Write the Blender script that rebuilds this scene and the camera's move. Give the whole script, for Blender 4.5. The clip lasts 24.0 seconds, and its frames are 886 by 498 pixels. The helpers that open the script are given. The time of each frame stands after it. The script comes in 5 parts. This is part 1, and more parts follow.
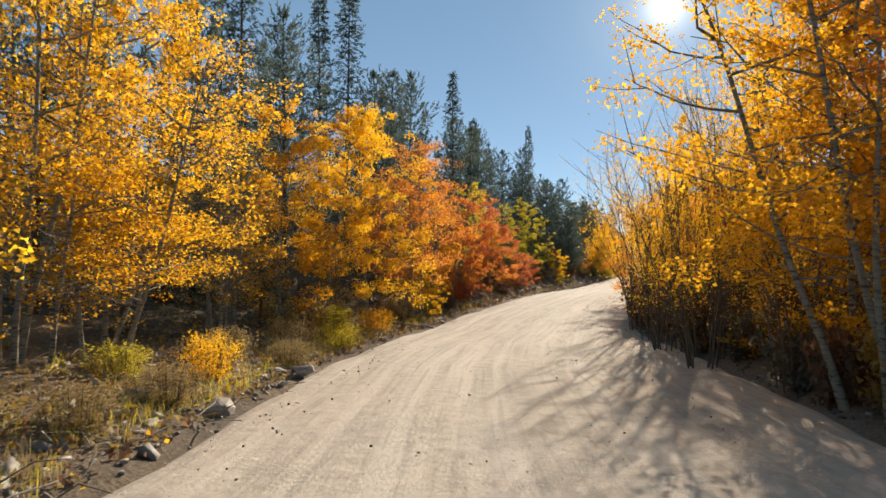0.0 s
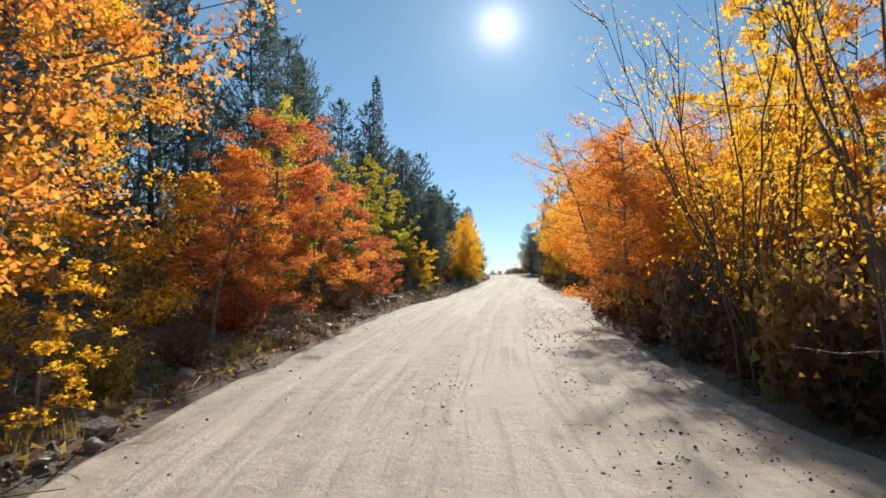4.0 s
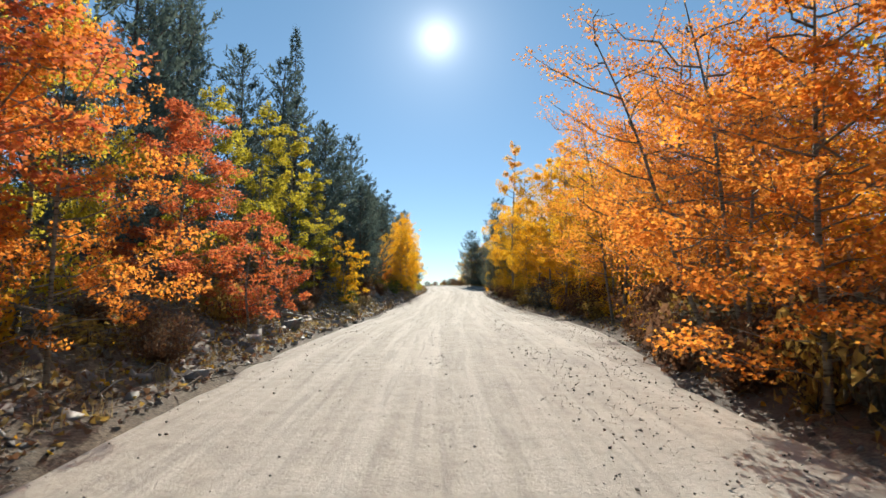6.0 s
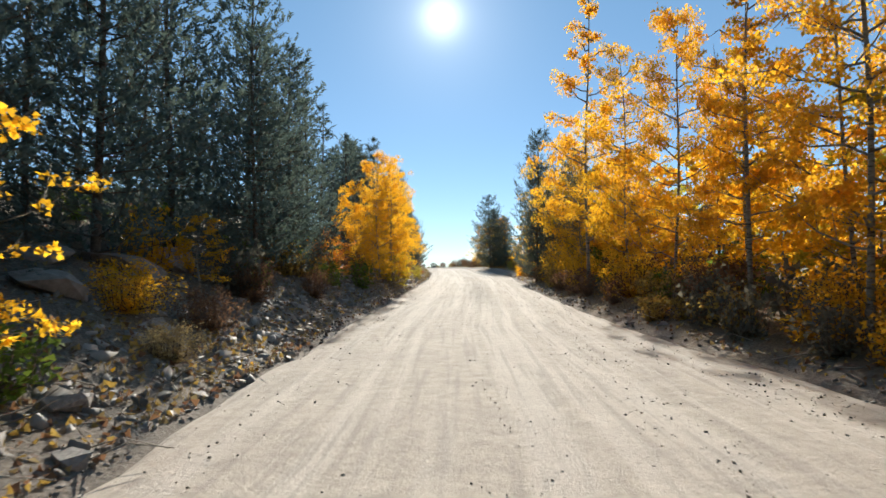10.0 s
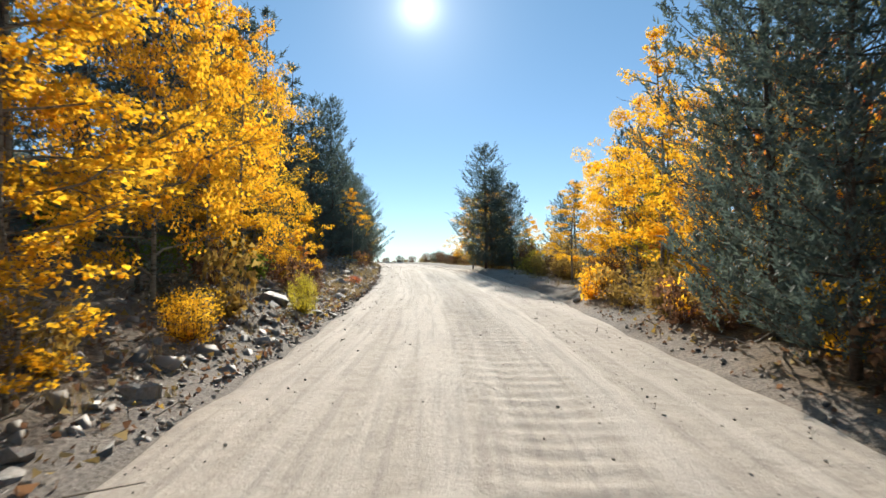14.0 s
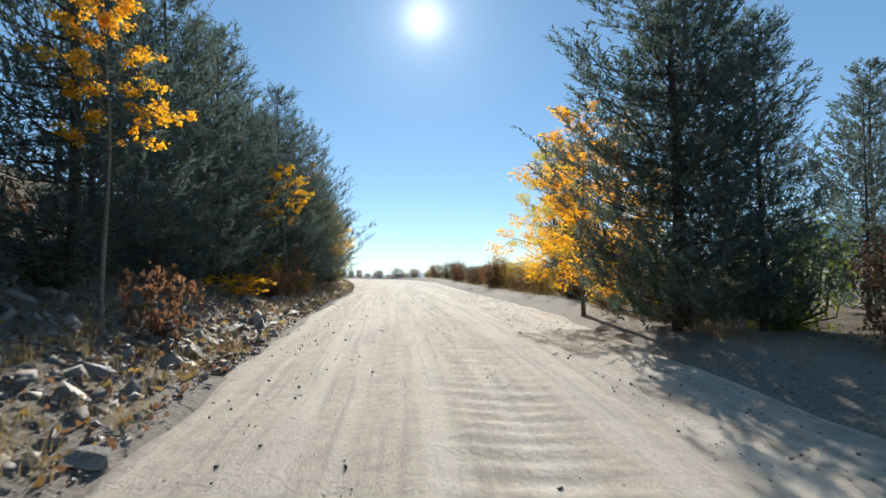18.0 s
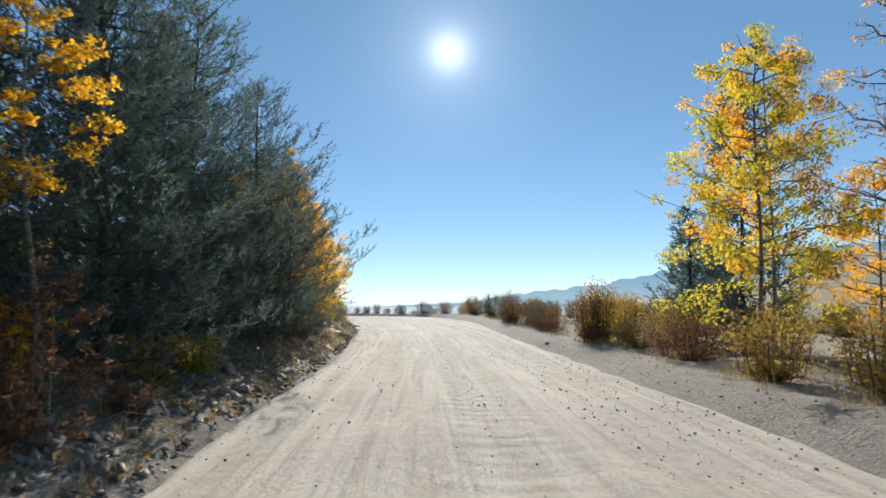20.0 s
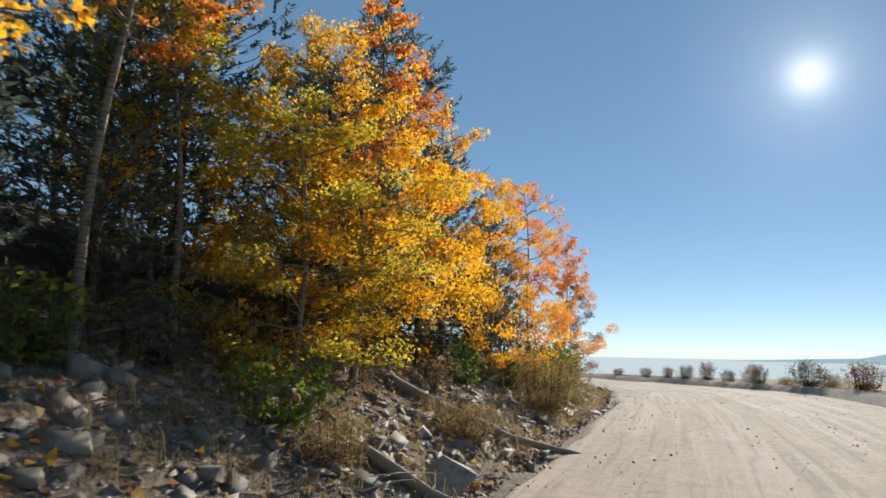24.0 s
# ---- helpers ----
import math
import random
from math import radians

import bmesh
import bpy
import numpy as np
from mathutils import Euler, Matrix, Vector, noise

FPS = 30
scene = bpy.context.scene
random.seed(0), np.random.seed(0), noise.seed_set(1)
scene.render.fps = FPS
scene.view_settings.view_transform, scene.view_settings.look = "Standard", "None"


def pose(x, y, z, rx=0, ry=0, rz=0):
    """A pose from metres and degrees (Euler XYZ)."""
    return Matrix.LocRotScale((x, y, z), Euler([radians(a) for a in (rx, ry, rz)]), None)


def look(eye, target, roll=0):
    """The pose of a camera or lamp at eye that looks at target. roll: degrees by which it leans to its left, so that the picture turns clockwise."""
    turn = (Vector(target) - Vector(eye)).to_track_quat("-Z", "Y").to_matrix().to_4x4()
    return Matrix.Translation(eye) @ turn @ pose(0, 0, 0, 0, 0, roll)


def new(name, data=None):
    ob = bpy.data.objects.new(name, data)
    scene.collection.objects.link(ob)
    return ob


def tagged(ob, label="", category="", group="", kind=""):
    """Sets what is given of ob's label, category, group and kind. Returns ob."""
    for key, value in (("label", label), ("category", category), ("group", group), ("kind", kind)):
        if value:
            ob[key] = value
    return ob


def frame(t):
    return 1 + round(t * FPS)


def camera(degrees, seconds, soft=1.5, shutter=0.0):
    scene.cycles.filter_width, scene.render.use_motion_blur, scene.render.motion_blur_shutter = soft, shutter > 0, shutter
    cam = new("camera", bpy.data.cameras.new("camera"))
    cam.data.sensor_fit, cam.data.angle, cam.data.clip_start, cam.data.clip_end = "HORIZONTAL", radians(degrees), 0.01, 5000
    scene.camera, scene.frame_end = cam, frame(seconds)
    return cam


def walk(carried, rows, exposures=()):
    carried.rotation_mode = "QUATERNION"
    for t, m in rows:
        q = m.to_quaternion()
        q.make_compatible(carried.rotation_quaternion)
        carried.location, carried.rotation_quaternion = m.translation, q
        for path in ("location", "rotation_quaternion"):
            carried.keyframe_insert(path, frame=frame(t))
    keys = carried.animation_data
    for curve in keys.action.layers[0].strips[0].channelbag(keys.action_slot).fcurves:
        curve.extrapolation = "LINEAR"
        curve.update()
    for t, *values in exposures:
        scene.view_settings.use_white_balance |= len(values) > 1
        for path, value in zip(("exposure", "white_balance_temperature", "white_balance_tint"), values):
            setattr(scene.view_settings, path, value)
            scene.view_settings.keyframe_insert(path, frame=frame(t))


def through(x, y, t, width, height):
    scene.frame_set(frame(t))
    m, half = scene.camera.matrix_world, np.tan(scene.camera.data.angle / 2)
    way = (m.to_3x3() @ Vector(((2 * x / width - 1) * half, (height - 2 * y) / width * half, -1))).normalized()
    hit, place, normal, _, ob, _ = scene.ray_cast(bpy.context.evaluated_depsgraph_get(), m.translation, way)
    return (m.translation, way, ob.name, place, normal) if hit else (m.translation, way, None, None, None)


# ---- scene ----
SKY_STRENGTH = 0.047
# seconds, stops, kelvin, tint
EXPOSURES = [(0.0, 0.84, 7400, 11), (1.0, 1.02, 6800, 9), (2.5, 0.9, 6600, 8), (4.0, 0.82, 6450, 6), (8.0, 0.96, 6450, 7), (14.0, 1.0, 6400, 7), (18.0, 0.88, 6250, 7), (22.0, 0.62, 6220, 7), (24.0, 0.6, 6600, 9)]

cam = camera(66.44, 24.0, soft=1.5, shutter=0.12)
# seconds, x, y, z, pitch, roll, yaw
PATH = [
    (0.0, 0.00, 0.00, 0.00, 1.69, -0.23, 18.42),
    (0.5, -0.63, 2.11, -0.08, 1.95, -0.49, 16.72),
    (1.0, -1.26, 4.22, -0.16, 2.17, -0.67, 14.62),
    (1.5, -1.84, 6.34, -0.24, 2.18, -0.74, 11.74),
    (2.0, -2.37, 8.47, -0.29, 2.30, -0.27, 10.07),
    (2.5, -2.85, 10.62, -0.33, 2.46, 0.43, 9.08),
    (3.0, -3.28, 12.79, -0.36, 2.58, 1.12, 8.26),
    (3.5, -3.66, 14.96, -0.39, 2.58, 1.46, 7.10),
    (4.0, -3.99, 17.15, -0.43, 2.38, 0.81, 5.07),
    (4.5, -4.29, 19.44, -0.46, 2.38, -0.12, 2.92),
    (5.0, -4.58, 21.86, -0.44, 2.58, -0.74, 1.01),
    (5.5, -4.75, 24.40, -0.39, 2.96, -0.80, -0.35),
    (6.0, -4.86, 26.89, -0.32, 3.22, -0.53, -0.70),
    (6.5, -4.91, 29.34, -0.25, 3.35, -0.53, -0.43),
    (7.0, -4.94, 31.88, -0.19, 3.32, -0.85, 0.04),
    (7.5, -4.93, 34.51, -0.13, 3.19, -0.89, 0.54),
    (8.0, -4.92, 37.25, -0.08, 2.95, -1.00, 0.64),
    (8.5, -4.94, 40.07, -0.05, 2.64, -0.75, 0.51),
    (9.0, -4.89, 43.12, -0.03, 2.40, -0.25, 0.39),
    (9.5, -4.79, 46.42, -0.03, 1.98, 0.00, 0.14),
    (10.0, -4.67, 49.87, -0.05, 1.58, 0.42, 0.03),
    (10.5, -4.54, 53.45, -0.05, 1.25, 0.72, -0.22),
    (11.0, -4.45, 57.07, -0.04, 1.12, 0.70, -0.35),
    (11.5, -4.39, 60.73, 0.00, 1.09, 0.63, -0.44),
    (12.0, -4.34, 64.43, 0.06, 1.10, 0.60, -0.57),
    (12.5, -4.28, 68.16, 0.14, 1.05, 0.55, -0.84),
    (13.0, -4.18, 71.93, 0.22, 0.86, 0.26, -1.31),
    (13.5, -4.09, 75.63, 0.31, 0.84, -0.03, -1.75),
    (14.0, -3.99, 79.38, 0.40, 0.91, -0.39, -2.21),
    (14.5, -3.89, 83.18, 0.48, 0.93, -0.62, -2.55),
    (15.0, -3.78, 87.03, 0.54, 0.95, -0.66, -2.71),
    (15.5, -3.68, 90.91, 0.60, 0.95, -0.64, -2.61),
    (16.0, -3.68, 94.71, 0.66, 1.01, -0.41, -2.53),
    (16.5, -3.65, 98.55, 0.70, 1.05, -0.31, -2.26),
    (17.0, -3.63, 102.44, 0.72, 1.25, -0.22, -1.86),
    (17.5, -3.69, 106.30, 0.76, 1.46, -0.25, -1.30),
    (18.0, -3.77, 110.14, 0.84, 1.73, -0.20, -1.63),
    (18.5, -3.88, 113.94, 0.95, 2.41, -0.13, -1.13),
    (19.0, -3.99, 117.73, 1.06, 3.24, 0.01, -0.27),
    (19.5, -4.10, 121.49, 1.16, 3.94, 0.26, 0.50),
    (20.0, -4.19, 125.23, 1.20, 4.24, 0.71, 0.75),
    (20.5, -4.30, 128.87, 1.22, 4.52, 1.00, 1.01),
    (21.0, -4.44, 132.35, 1.23, 4.75, 1.23, 1.32),
    (21.5, -4.59, 135.86, 1.21, 4.98, 1.52, 2.15),
    (22.0, -4.78, 139.33, 1.18, 5.23, 1.65, 4.31),
    (22.5, -5.00, 142.75, 1.17, 5.67, 1.48, 8.67),
    (23.0, -5.27, 145.90, 1.18, 6.44, 0.78, 15.02),
    (23.5, -5.54, 149.01, 1.23, 7.35, 0.03, 22.25),
    (24.0, -5.87, 152.08, 1.26, 8.40, -0.80, 29.36),
]
walk(cam, [(t, pose(x, y, z, 90 + pitch, roll, yaw)) for t, x, y, z, pitch, roll, yaw in PATH],
     exposures=EXPOSURES)
# ---- light ----
SUN_EL = radians(20.5)
SUN_DIR = Vector((0.0, math.cos(SUN_EL), math.sin(SUN_EL)))
sun_lamp = new("sun", bpy.data.lights.new("sun", "SUN"))
sun_lamp.data.energy = 5.0
sun_lamp.data.angle = radians(0.6)
sun_lamp.data.color = (1.0, 0.93, 0.82)
sun_lamp.matrix_world = look(SUN_DIR * 200, (0, 0, 0))

world = bpy.data.worlds.new("sky")
scene.world = world
world.use_nodes = True
wn, wl = world.node_tree.nodes, world.node_tree.links
wn.clear()
w_out = wn.new("ShaderNodeOutputWorld")
w_bg = wn.new("ShaderNodeBackground")
w_sky = wn.new("ShaderNodeTexSky")
w_sky.sky_type = "NISHITA"
w_sky.sun_disc = False
w_sky.sun_elevation = SUN_EL
w_sky.sun_rotation = 0.0
w_sky.altitude = 2800
w_sky.air_density = 0.8
w_sky.dust_density = 0.0
w_sky.ozone_density = 1.2
w_bg.inputs["Strength"].default_value = SKY_STRENGTH
# the sun's own disc and the bright aureole round it
w_co = wn.new("ShaderNodeTexCoord")
w_dot = wn.new("ShaderNodeVectorMath")
w_dot.operation = "DOT_PRODUCT"
w_dot.inputs[1].default_value = SUN_DIR
wl.new(w_co.outputs["Generated"], w_dot.inputs[0])


def w_math(op, a, b=None):
    n = wn.new("ShaderNodeMath")
    n.operation = op
    for i, v in enumerate((a, b)):
        if v is None:
            continue
        if isinstance(v, (int, float)):
            n.inputs[i].default_value = v
        else:
            wl.new(v, n.inputs[i])
    return n.outputs[0]


w_ang = w_math("ARCCOSINE", w_math("MINIMUM", w_dot.outputs["Value"], 0.9999999))
w_core = w_math("MULTIPLY", w_math("EXPONENT", w_math("MULTIPLY", w_math("POWER", w_math("DIVIDE", w_ang, radians(1.55)), 2.0), -1.0)), 0.34)
w_halo = w_math("MULTIPLY", w_math("EXPONENT", w_math("MULTIPLY", w_math("DIVIDE", w_ang, radians(3.6)), -1.0)), 0.26)
w_glow = wn.new("ShaderNodeBackground")
w_glow.inputs["Color"].default_value = (1.0, 0.97, 0.93, 1)
wl.new(w_math("ADD", w_core, w_halo), w_glow.inputs["Strength"])
w_add = wn.new("ShaderNodeAddShader")
wl.new(w_sky.outputs[0], w_bg.inputs["Color"])
wl.new(w_bg.outputs[0], w_add.inputs[0])
wl.new(w_glow.outputs[0], w_add.inputs[1])
# even, bluish light scattered by the thin autumn haze over the whole sky
w_haze = wn.new("ShaderNodeBackground")
w_haze.inputs["Color"].default_value = (0.042, 0.095, 0.145, 1)
w_all = wn.new("ShaderNodeAddShader")
wl.new(w_add.outputs[0], w_all.inputs[0])
wl.new(w_haze.outputs[0], w_all.inputs[1])
wl.new(w_all.outputs[0], w_out.inputs["Surface"])


# ---- materials ----
class Nodes:
    """A small helper to wire a node material."""

    def __init__(self, name):
        self.mat = bpy.data.materials.new(name)
        self.mat.use_nodes = True
        self.nt = self.mat.node_tree
        self.nt.nodes.clear()
        self.out = self.nt.nodes.new("ShaderNodeOutputMaterial")

    def add(self, kind, **props):
        n = self.nt.nodes.new("ShaderNode" + kind)
        for k, v in props.items():
            n.inputs[k.replace("_", " ")].default_value = v
        return n

    def link(self, a, b):
        self.nt.links.new(a, b)

    def noise(self, scale, detail=4.0, rough=0.6, coord="Object"):
        co = self.add("TexCoord")
        n = self.add("TexNoise", Scale=scale, Detail=detail, Roughness=rough)
        self.link(co.outputs[coord], n.inputs["Vector"])
        return n.outputs["Fac"]

    def ramp(self, fac, stops):
        r = self.nt.nodes.new("ShaderNodeValToRGB")
        els = r.color_ramp.elements
        while len(els) < len(stops):
            els.new(0.5)
        for e, (p, c) in zip(els, stops):
            e.position, e.color = p, (*c, 1)
        self.link(fac, r.inputs["Fac"])
        return r.outputs["Color"]

    def mix(self, fac, a, b, mode="MIX"):
        m = self.nt.nodes.new("ShaderNodeMix")
        m.data_type, m.blend_type = "RGBA", mode
        for sock, v in ((m.inputs[0], fac), (m.inputs[6], a), (m.inputs[7], b)):
            if isinstance(v, (int, float)):
                sock.default_value = v
            elif isinstance(v, tuple):
                sock.default_value = (*v, 1)
            else:
                self.link(v, sock)
        return m.outputs[2]

    def math(self, op, a, b=0.0):
        m = self.nt.nodes.new("ShaderNodeMath")
        m.operation = op
        for i, v in enumerate((a, b)):
            if isinstance(v, (int, float)):
                m.inputs[i].default_value = v
            else:
                self.link(v, m.inputs[i])
        return m.outputs[0]

    def bump(self, height, strength, distance):
        b = self.add("Bump", Strength=strength, Distance=distance)
        self.link(height, b.inputs["Height"])
        return b.outputs["Normal"]

    def finish(self, color, rough=0.8, normal=None, spec=0.3):
        p = self.add("BsdfPrincipled", Roughness=rough)
        p.inputs["Specular IOR Level"].default_value = spec
        if isinstance(color, tuple):
            p.inputs["Base Color"].default_value = (*color, 1)
        else:
            self.link(color, p.inputs["Base Color"])
        if normal is not None:
            self.link(normal, p.inputs["Normal"])
        self.link(p.outputs[0], self.out.inputs["Surface"])
        return self.mat


def leaf_material(name, dark, mid, light, through=0.84, spread=0.25, gloss=0.028):
    """Thin leaves that let light through; each leaf and each tree a little different."""
    m = Nodes(name)
    isl = m.add("NewGeometry").outputs["Random Per Island"]
    obj = m.add("ObjectInfo").outputs["Random"]
    fac = m.math("ADD", m.math("MULTIPLY", isl, 1.0 - spread), m.math("MULTIPLY", obj, spread))
    patch = m.noise(1.7, 3.0)
    fac = m.math("ADD", m.math("MULTIPLY", fac, 0.55), m.math("MULTIPLY", m.math("SUBTRACT", patch, 0.14), 0.75))
    col = m.ramp(fac, [(0.12, dark), (0.5, mid), (0.9, light)])
    d = m.add("BsdfDiffuse")
    t = m.add("BsdfTranslucent")
    g = m.add("BsdfGlossy", Roughness=0.62)
    g.inputs["Color"].default_value = (0.8, 0.8, 0.8, 1)
    m.link(col, d.inputs["Color"])
    m.link(col, t.inputs["Color"])
    a = m.add("MixShader", Fac=through)
    m.link(d.outputs[0], a.inputs[1])
    m.link(t.outputs[0], a.inputs[2])
    # some light goes straight through between the veins
    clear = m.add("BsdfTransparent")
    m.link(col, clear.inputs["Color"])
    c = m.add("MixShader", Fac=0.26)
    m.link(a.outputs[0], c.inputs[1])
    m.link(clear.outputs[0], c.inputs[2])
    b = m.add("MixShader", Fac=gloss)
    m.link(c.outputs[0], b.inputs[1])
    m.link(g.outputs[0], b.inputs[2])
    m.link(b.outputs[0], m.out.inputs["Surface"])
    return m.mat


LEAF = {
    "yellow": leaf_material("leaf_yellow", (0.37, 0.235, 0.02), (0.85, 0.485, 0.022), (0.94, 0.64, 0.05)),
    "gold": leaf_material("leaf_gold", (0.44, 0.225, 0.02), (0.84, 0.455, 0.025), (0.93, 0.60, 0.045)),
    "orange": leaf_material("leaf_orange", (0.40, 0.13, 0.025), (0.75, 0.28, 0.05), (0.88, 0.45, 0.06)),
    "red": leaf_material("leaf_red", (0.28, 0.065, 0.035), (0.58, 0.16, 0.065), (0.80, 0.31, 0.07)),
    "lime": leaf_material("leaf_lime", (0.22, 0.19, 0.02), (0.50, 0.42, 0.04), (0.70, 0.56, 0.07)),
    "green": leaf_material("leaf_green", (0.06, 0.10, 0.02), (0.16, 0.22, 0.03), (0.30, 0.34, 0.05), 0.55),
    "rust": leaf_material("leaf_rust", (0.085, 0.05, 0.035), (0.19, 0.10, 0.056), (0.32, 0.175, 0.085), 0.55),
    "ochre": leaf_material("leaf_ochre", (0.20, 0.12, 0.035), (0.40, 0.26, 0.06), (0.54, 0.39, 0.11), 0.55),
    "sage": leaf_material("leaf_sage", (0.07, 0.068, 0.05), (0.14, 0.13, 0.098), (0.24, 0.22, 0.16), 0.55),
    "straw": leaf_material("leaf_straw", (0.20, 0.14, 0.06), (0.40, 0.29, 0.13), (0.55, 0.43, 0.21), 0.4),
    "needle": leaf_material("needle_pine", (0.06, 0.085, 0.072), (0.10, 0.135, 0.112), (0.155, 0.19, 0.145), 0.55, 0.25, 0.07),
    "spruce": leaf_material("needle_spruce", (0.04, 0.066, 0.056), (0.075, 0.11, 0.092), (0.12, 0.155, 0.12), 0.42, 0.25, 0.07),
}


def bark_aspen():
    m = Nodes("bark_aspen")
    co = m.add("TexCoord")
    mp = m.add("Mapping")
    mp.inputs["Scale"].default_value = (6.0, 6.0, 30.0)
    m.link(co.outputs["Object"], mp.inputs["Vector"])
    n = m.add("TexNoise", Scale=1.0, Detail=3.0)
    m.link(mp.outputs[0], n.inputs["Vector"])
    scars = m.ramp(n.outputs["Fac"], [(0.36, (0.05, 0.04, 0.03)), (0.45, (0.20, 0.18, 0.14)), (0.75, (0.32, 0.295, 0.24))])
    big = m.noise(1.3, 3.0)
    col = m.mix(m.math("MULTIPLY", big, 0.6), scars, (0.16, 0.13, 0.095))
    return m.finish(col, 0.8, m.bump(n.outputs["Fac"], 0.4, 0.02))


def bark_pine():
    m = Nodes("bark_pine")
    n = m.noise(14.0, 5.0, 0.7)
    col = m.ramp(n, [(0.3, (0.035, 0.025, 0.02)), (0.55, (0.12, 0.085, 0.06)), (0.8, (0.22, 0.17, 0.13))])
    return m.finish(col, 0.9, m.bump(n, 0.8, 0.03))


def rock_material():
    m = Nodes("grey_rock")
    n = m.noise(5.0, 6.0, 0.65)
    big = m.noise(1.1, 2.0)
    rnd = m.add("ObjectInfo").outputs["Random"]
    col = m.ramp(n, [(0.3, (0.12, 0.107, 0.098)), (0.5, (0.27, 0.245, 0.22)), (0.75, (0.43, 0.395, 0.35))])
    col = m.mix(m.math("MULTIPLY", big, 0.5), col, (0.28, 0.20, 0.15))
    col = m.mix(m.math("MULTIPLY", rnd, 0.35), col, (0.12, 0.11, 0.11))
    return m.finish(col, 0.75, m.bump(n, 0.7, 0.03), 0.35)


def loose_stone_material(name, dark, light, rough=0.8):
    m = Nodes(name)
    isl = m.add("NewGeometry").outputs["Random Per Island"]
    col = m.ramp(isl, [(0.0, dark), (0.6, tuple((a + b) / 2 for a, b in zip(dark, light))), (1.0, light)])
    n = m.noise(30.0, 3.0)
    col = m.mix(m.math("MULTIPLY", n, 0.3), col, dark)
    return m.finish(col, rough, None, 0.4)


def road_material():
    m = Nodes("packed_dirt_road")
    lane = m.add("Attribute")
    lane.attribute_name = "lane"
    mp = m.add("Mapping")
    mp.inputs["Scale"].default_value = (2.6, 0.06, 1.0)
    m.link(lane.outputs["Vector"], mp.inputs["Vector"])
    ruts = m.add("TexNoise", Scale=1.0, Detail=3.0, Roughness=0.55)
    m.link(mp.outputs[0], ruts.inputs["Vector"])
    big = m.noise(0.35, 4.0, 0.6)
    mid = m.noise(4.5, 5.0, 0.65)
    fine = m.noise(60.0, 3.0, 0.7)
    col = m.ramp(mid, [(0.25, (0.35, 0.292, 0.236)), (0.5, (0.452, 0.382, 0.314)), (0.8, (0.535, 0.458, 0.382))])
    col = m.mix(m.math("MULTIPLY", m.ramp(ruts.outputs["Fac"], [(0.46, (0, 0, 0)), (0.60, (1, 1, 1))]), 0.55), col, (0.595, 0.52, 0.446))
    col = m.mix(m.math("MULTIPLY", m.ramp(big, [(0.45, (0, 0, 0)), (0.7, (1, 1, 1))]), 0.35), col, (0.37, 0.305, 0.265))
    mp2 = m.add("Mapping")
    mp2.inputs["Scale"].default_value = (9.0, 0.30, 1.0)
    m.link(lane.outputs["Vector"], mp2.inputs["Vector"])
    tread = m.add("TexNoise", Scale=1.0, Detail=2.0, Roughness=0.5)
    m.link(mp2.outputs[0], tread.inputs["Vector"])
    col = m.mix(m.math("MULTIPLY", m.ramp(tread.outputs["Fac"], [(0.52, (0, 0, 0)), (0.66, (1, 1, 1))]), 0.42), col, (0.30, 0.25, 0.21))
    grit = m.ramp(fine, [(0.30, (1, 1, 1)), (0.38, (0, 0, 0))])
    col = m.mix(m.math("MULTIPLY", grit, 0.45), col, (0.20, 0.17, 0.14))
    clods = m.noise(17.0, 4.0, 0.75)
    col = m.mix(m.math("MULTIPLY", m.ramp(clods, [(0.36, (1, 1, 1)), (0.46, (0, 0, 0))]), 0.30), col, (0.27, 0.225, 0.19))
    h = m.math("ADD", m.math("MULTIPLY", mid, 0.6), m.math("ADD", m.math("MULTIPLY", fine, 0.35), m.math("MULTIPLY", clods, 0.7)))
    return m.finish(col, 0.95, m.bump(h, 0.75, 0.03), 0.15)


def ground_material():
    m = Nodes("forest_floor")
    big = m.noise(0.25, 4.0)
    mid = m.noise(2.6, 5.0, 0.65)
    fine = m.noise(22.0, 4.0, 0.7)
    soil = m.ramp(mid, [(0.3, (0.042, 0.032, 0.024)), (0.5, (0.10, 0.076, 0.055)), (0.75, (0.17, 0.13, 0.095))])
    litter = m.ramp(fine, [(0.35, (0.07, 0.047, 0.03)), (0.55, (0.21, 0.14, 0.08)), (0.75, (0.31, 0.23, 0.135))])
    col = m.mix(m.ramp(big, [(0.4, (0, 0, 0)), (0.6, (1, 1, 1))]), soil, litter)
    stony = m.add("Attribute")
    stony.attribute_name = "stony"
    grit = m.ramp(fine, [(0.3, (0.075, 0.062, 0.052)), (0.5, (0.175, 0.148, 0.122)), (0.72, (0.30, 0.26, 0.215))])
    col = m.mix(m.math("MULTIPLY", stony.outputs["Fac"], 0.85), col, grit)
    shoulder = m.add("Attribute")
    shoulder.attribute_name = "shoulder"
    pale = m.ramp(fine, [(0.3, (0.16, 0.135, 0.12)), (0.5, (0.29, 0.25, 0.22)), (0.72, (0.42, 0.37, 0.32))])
    col = m.mix(shoulder.outputs["Fac"], col, pale)
    h = m.math("ADD", m.math("MULTIPLY", mid, 0.7), m.math("MULTIPLY", fine, 0.4))
    return m.finish(col, 0.95, m.bump(h, 0.9, 0.08), 0.1)


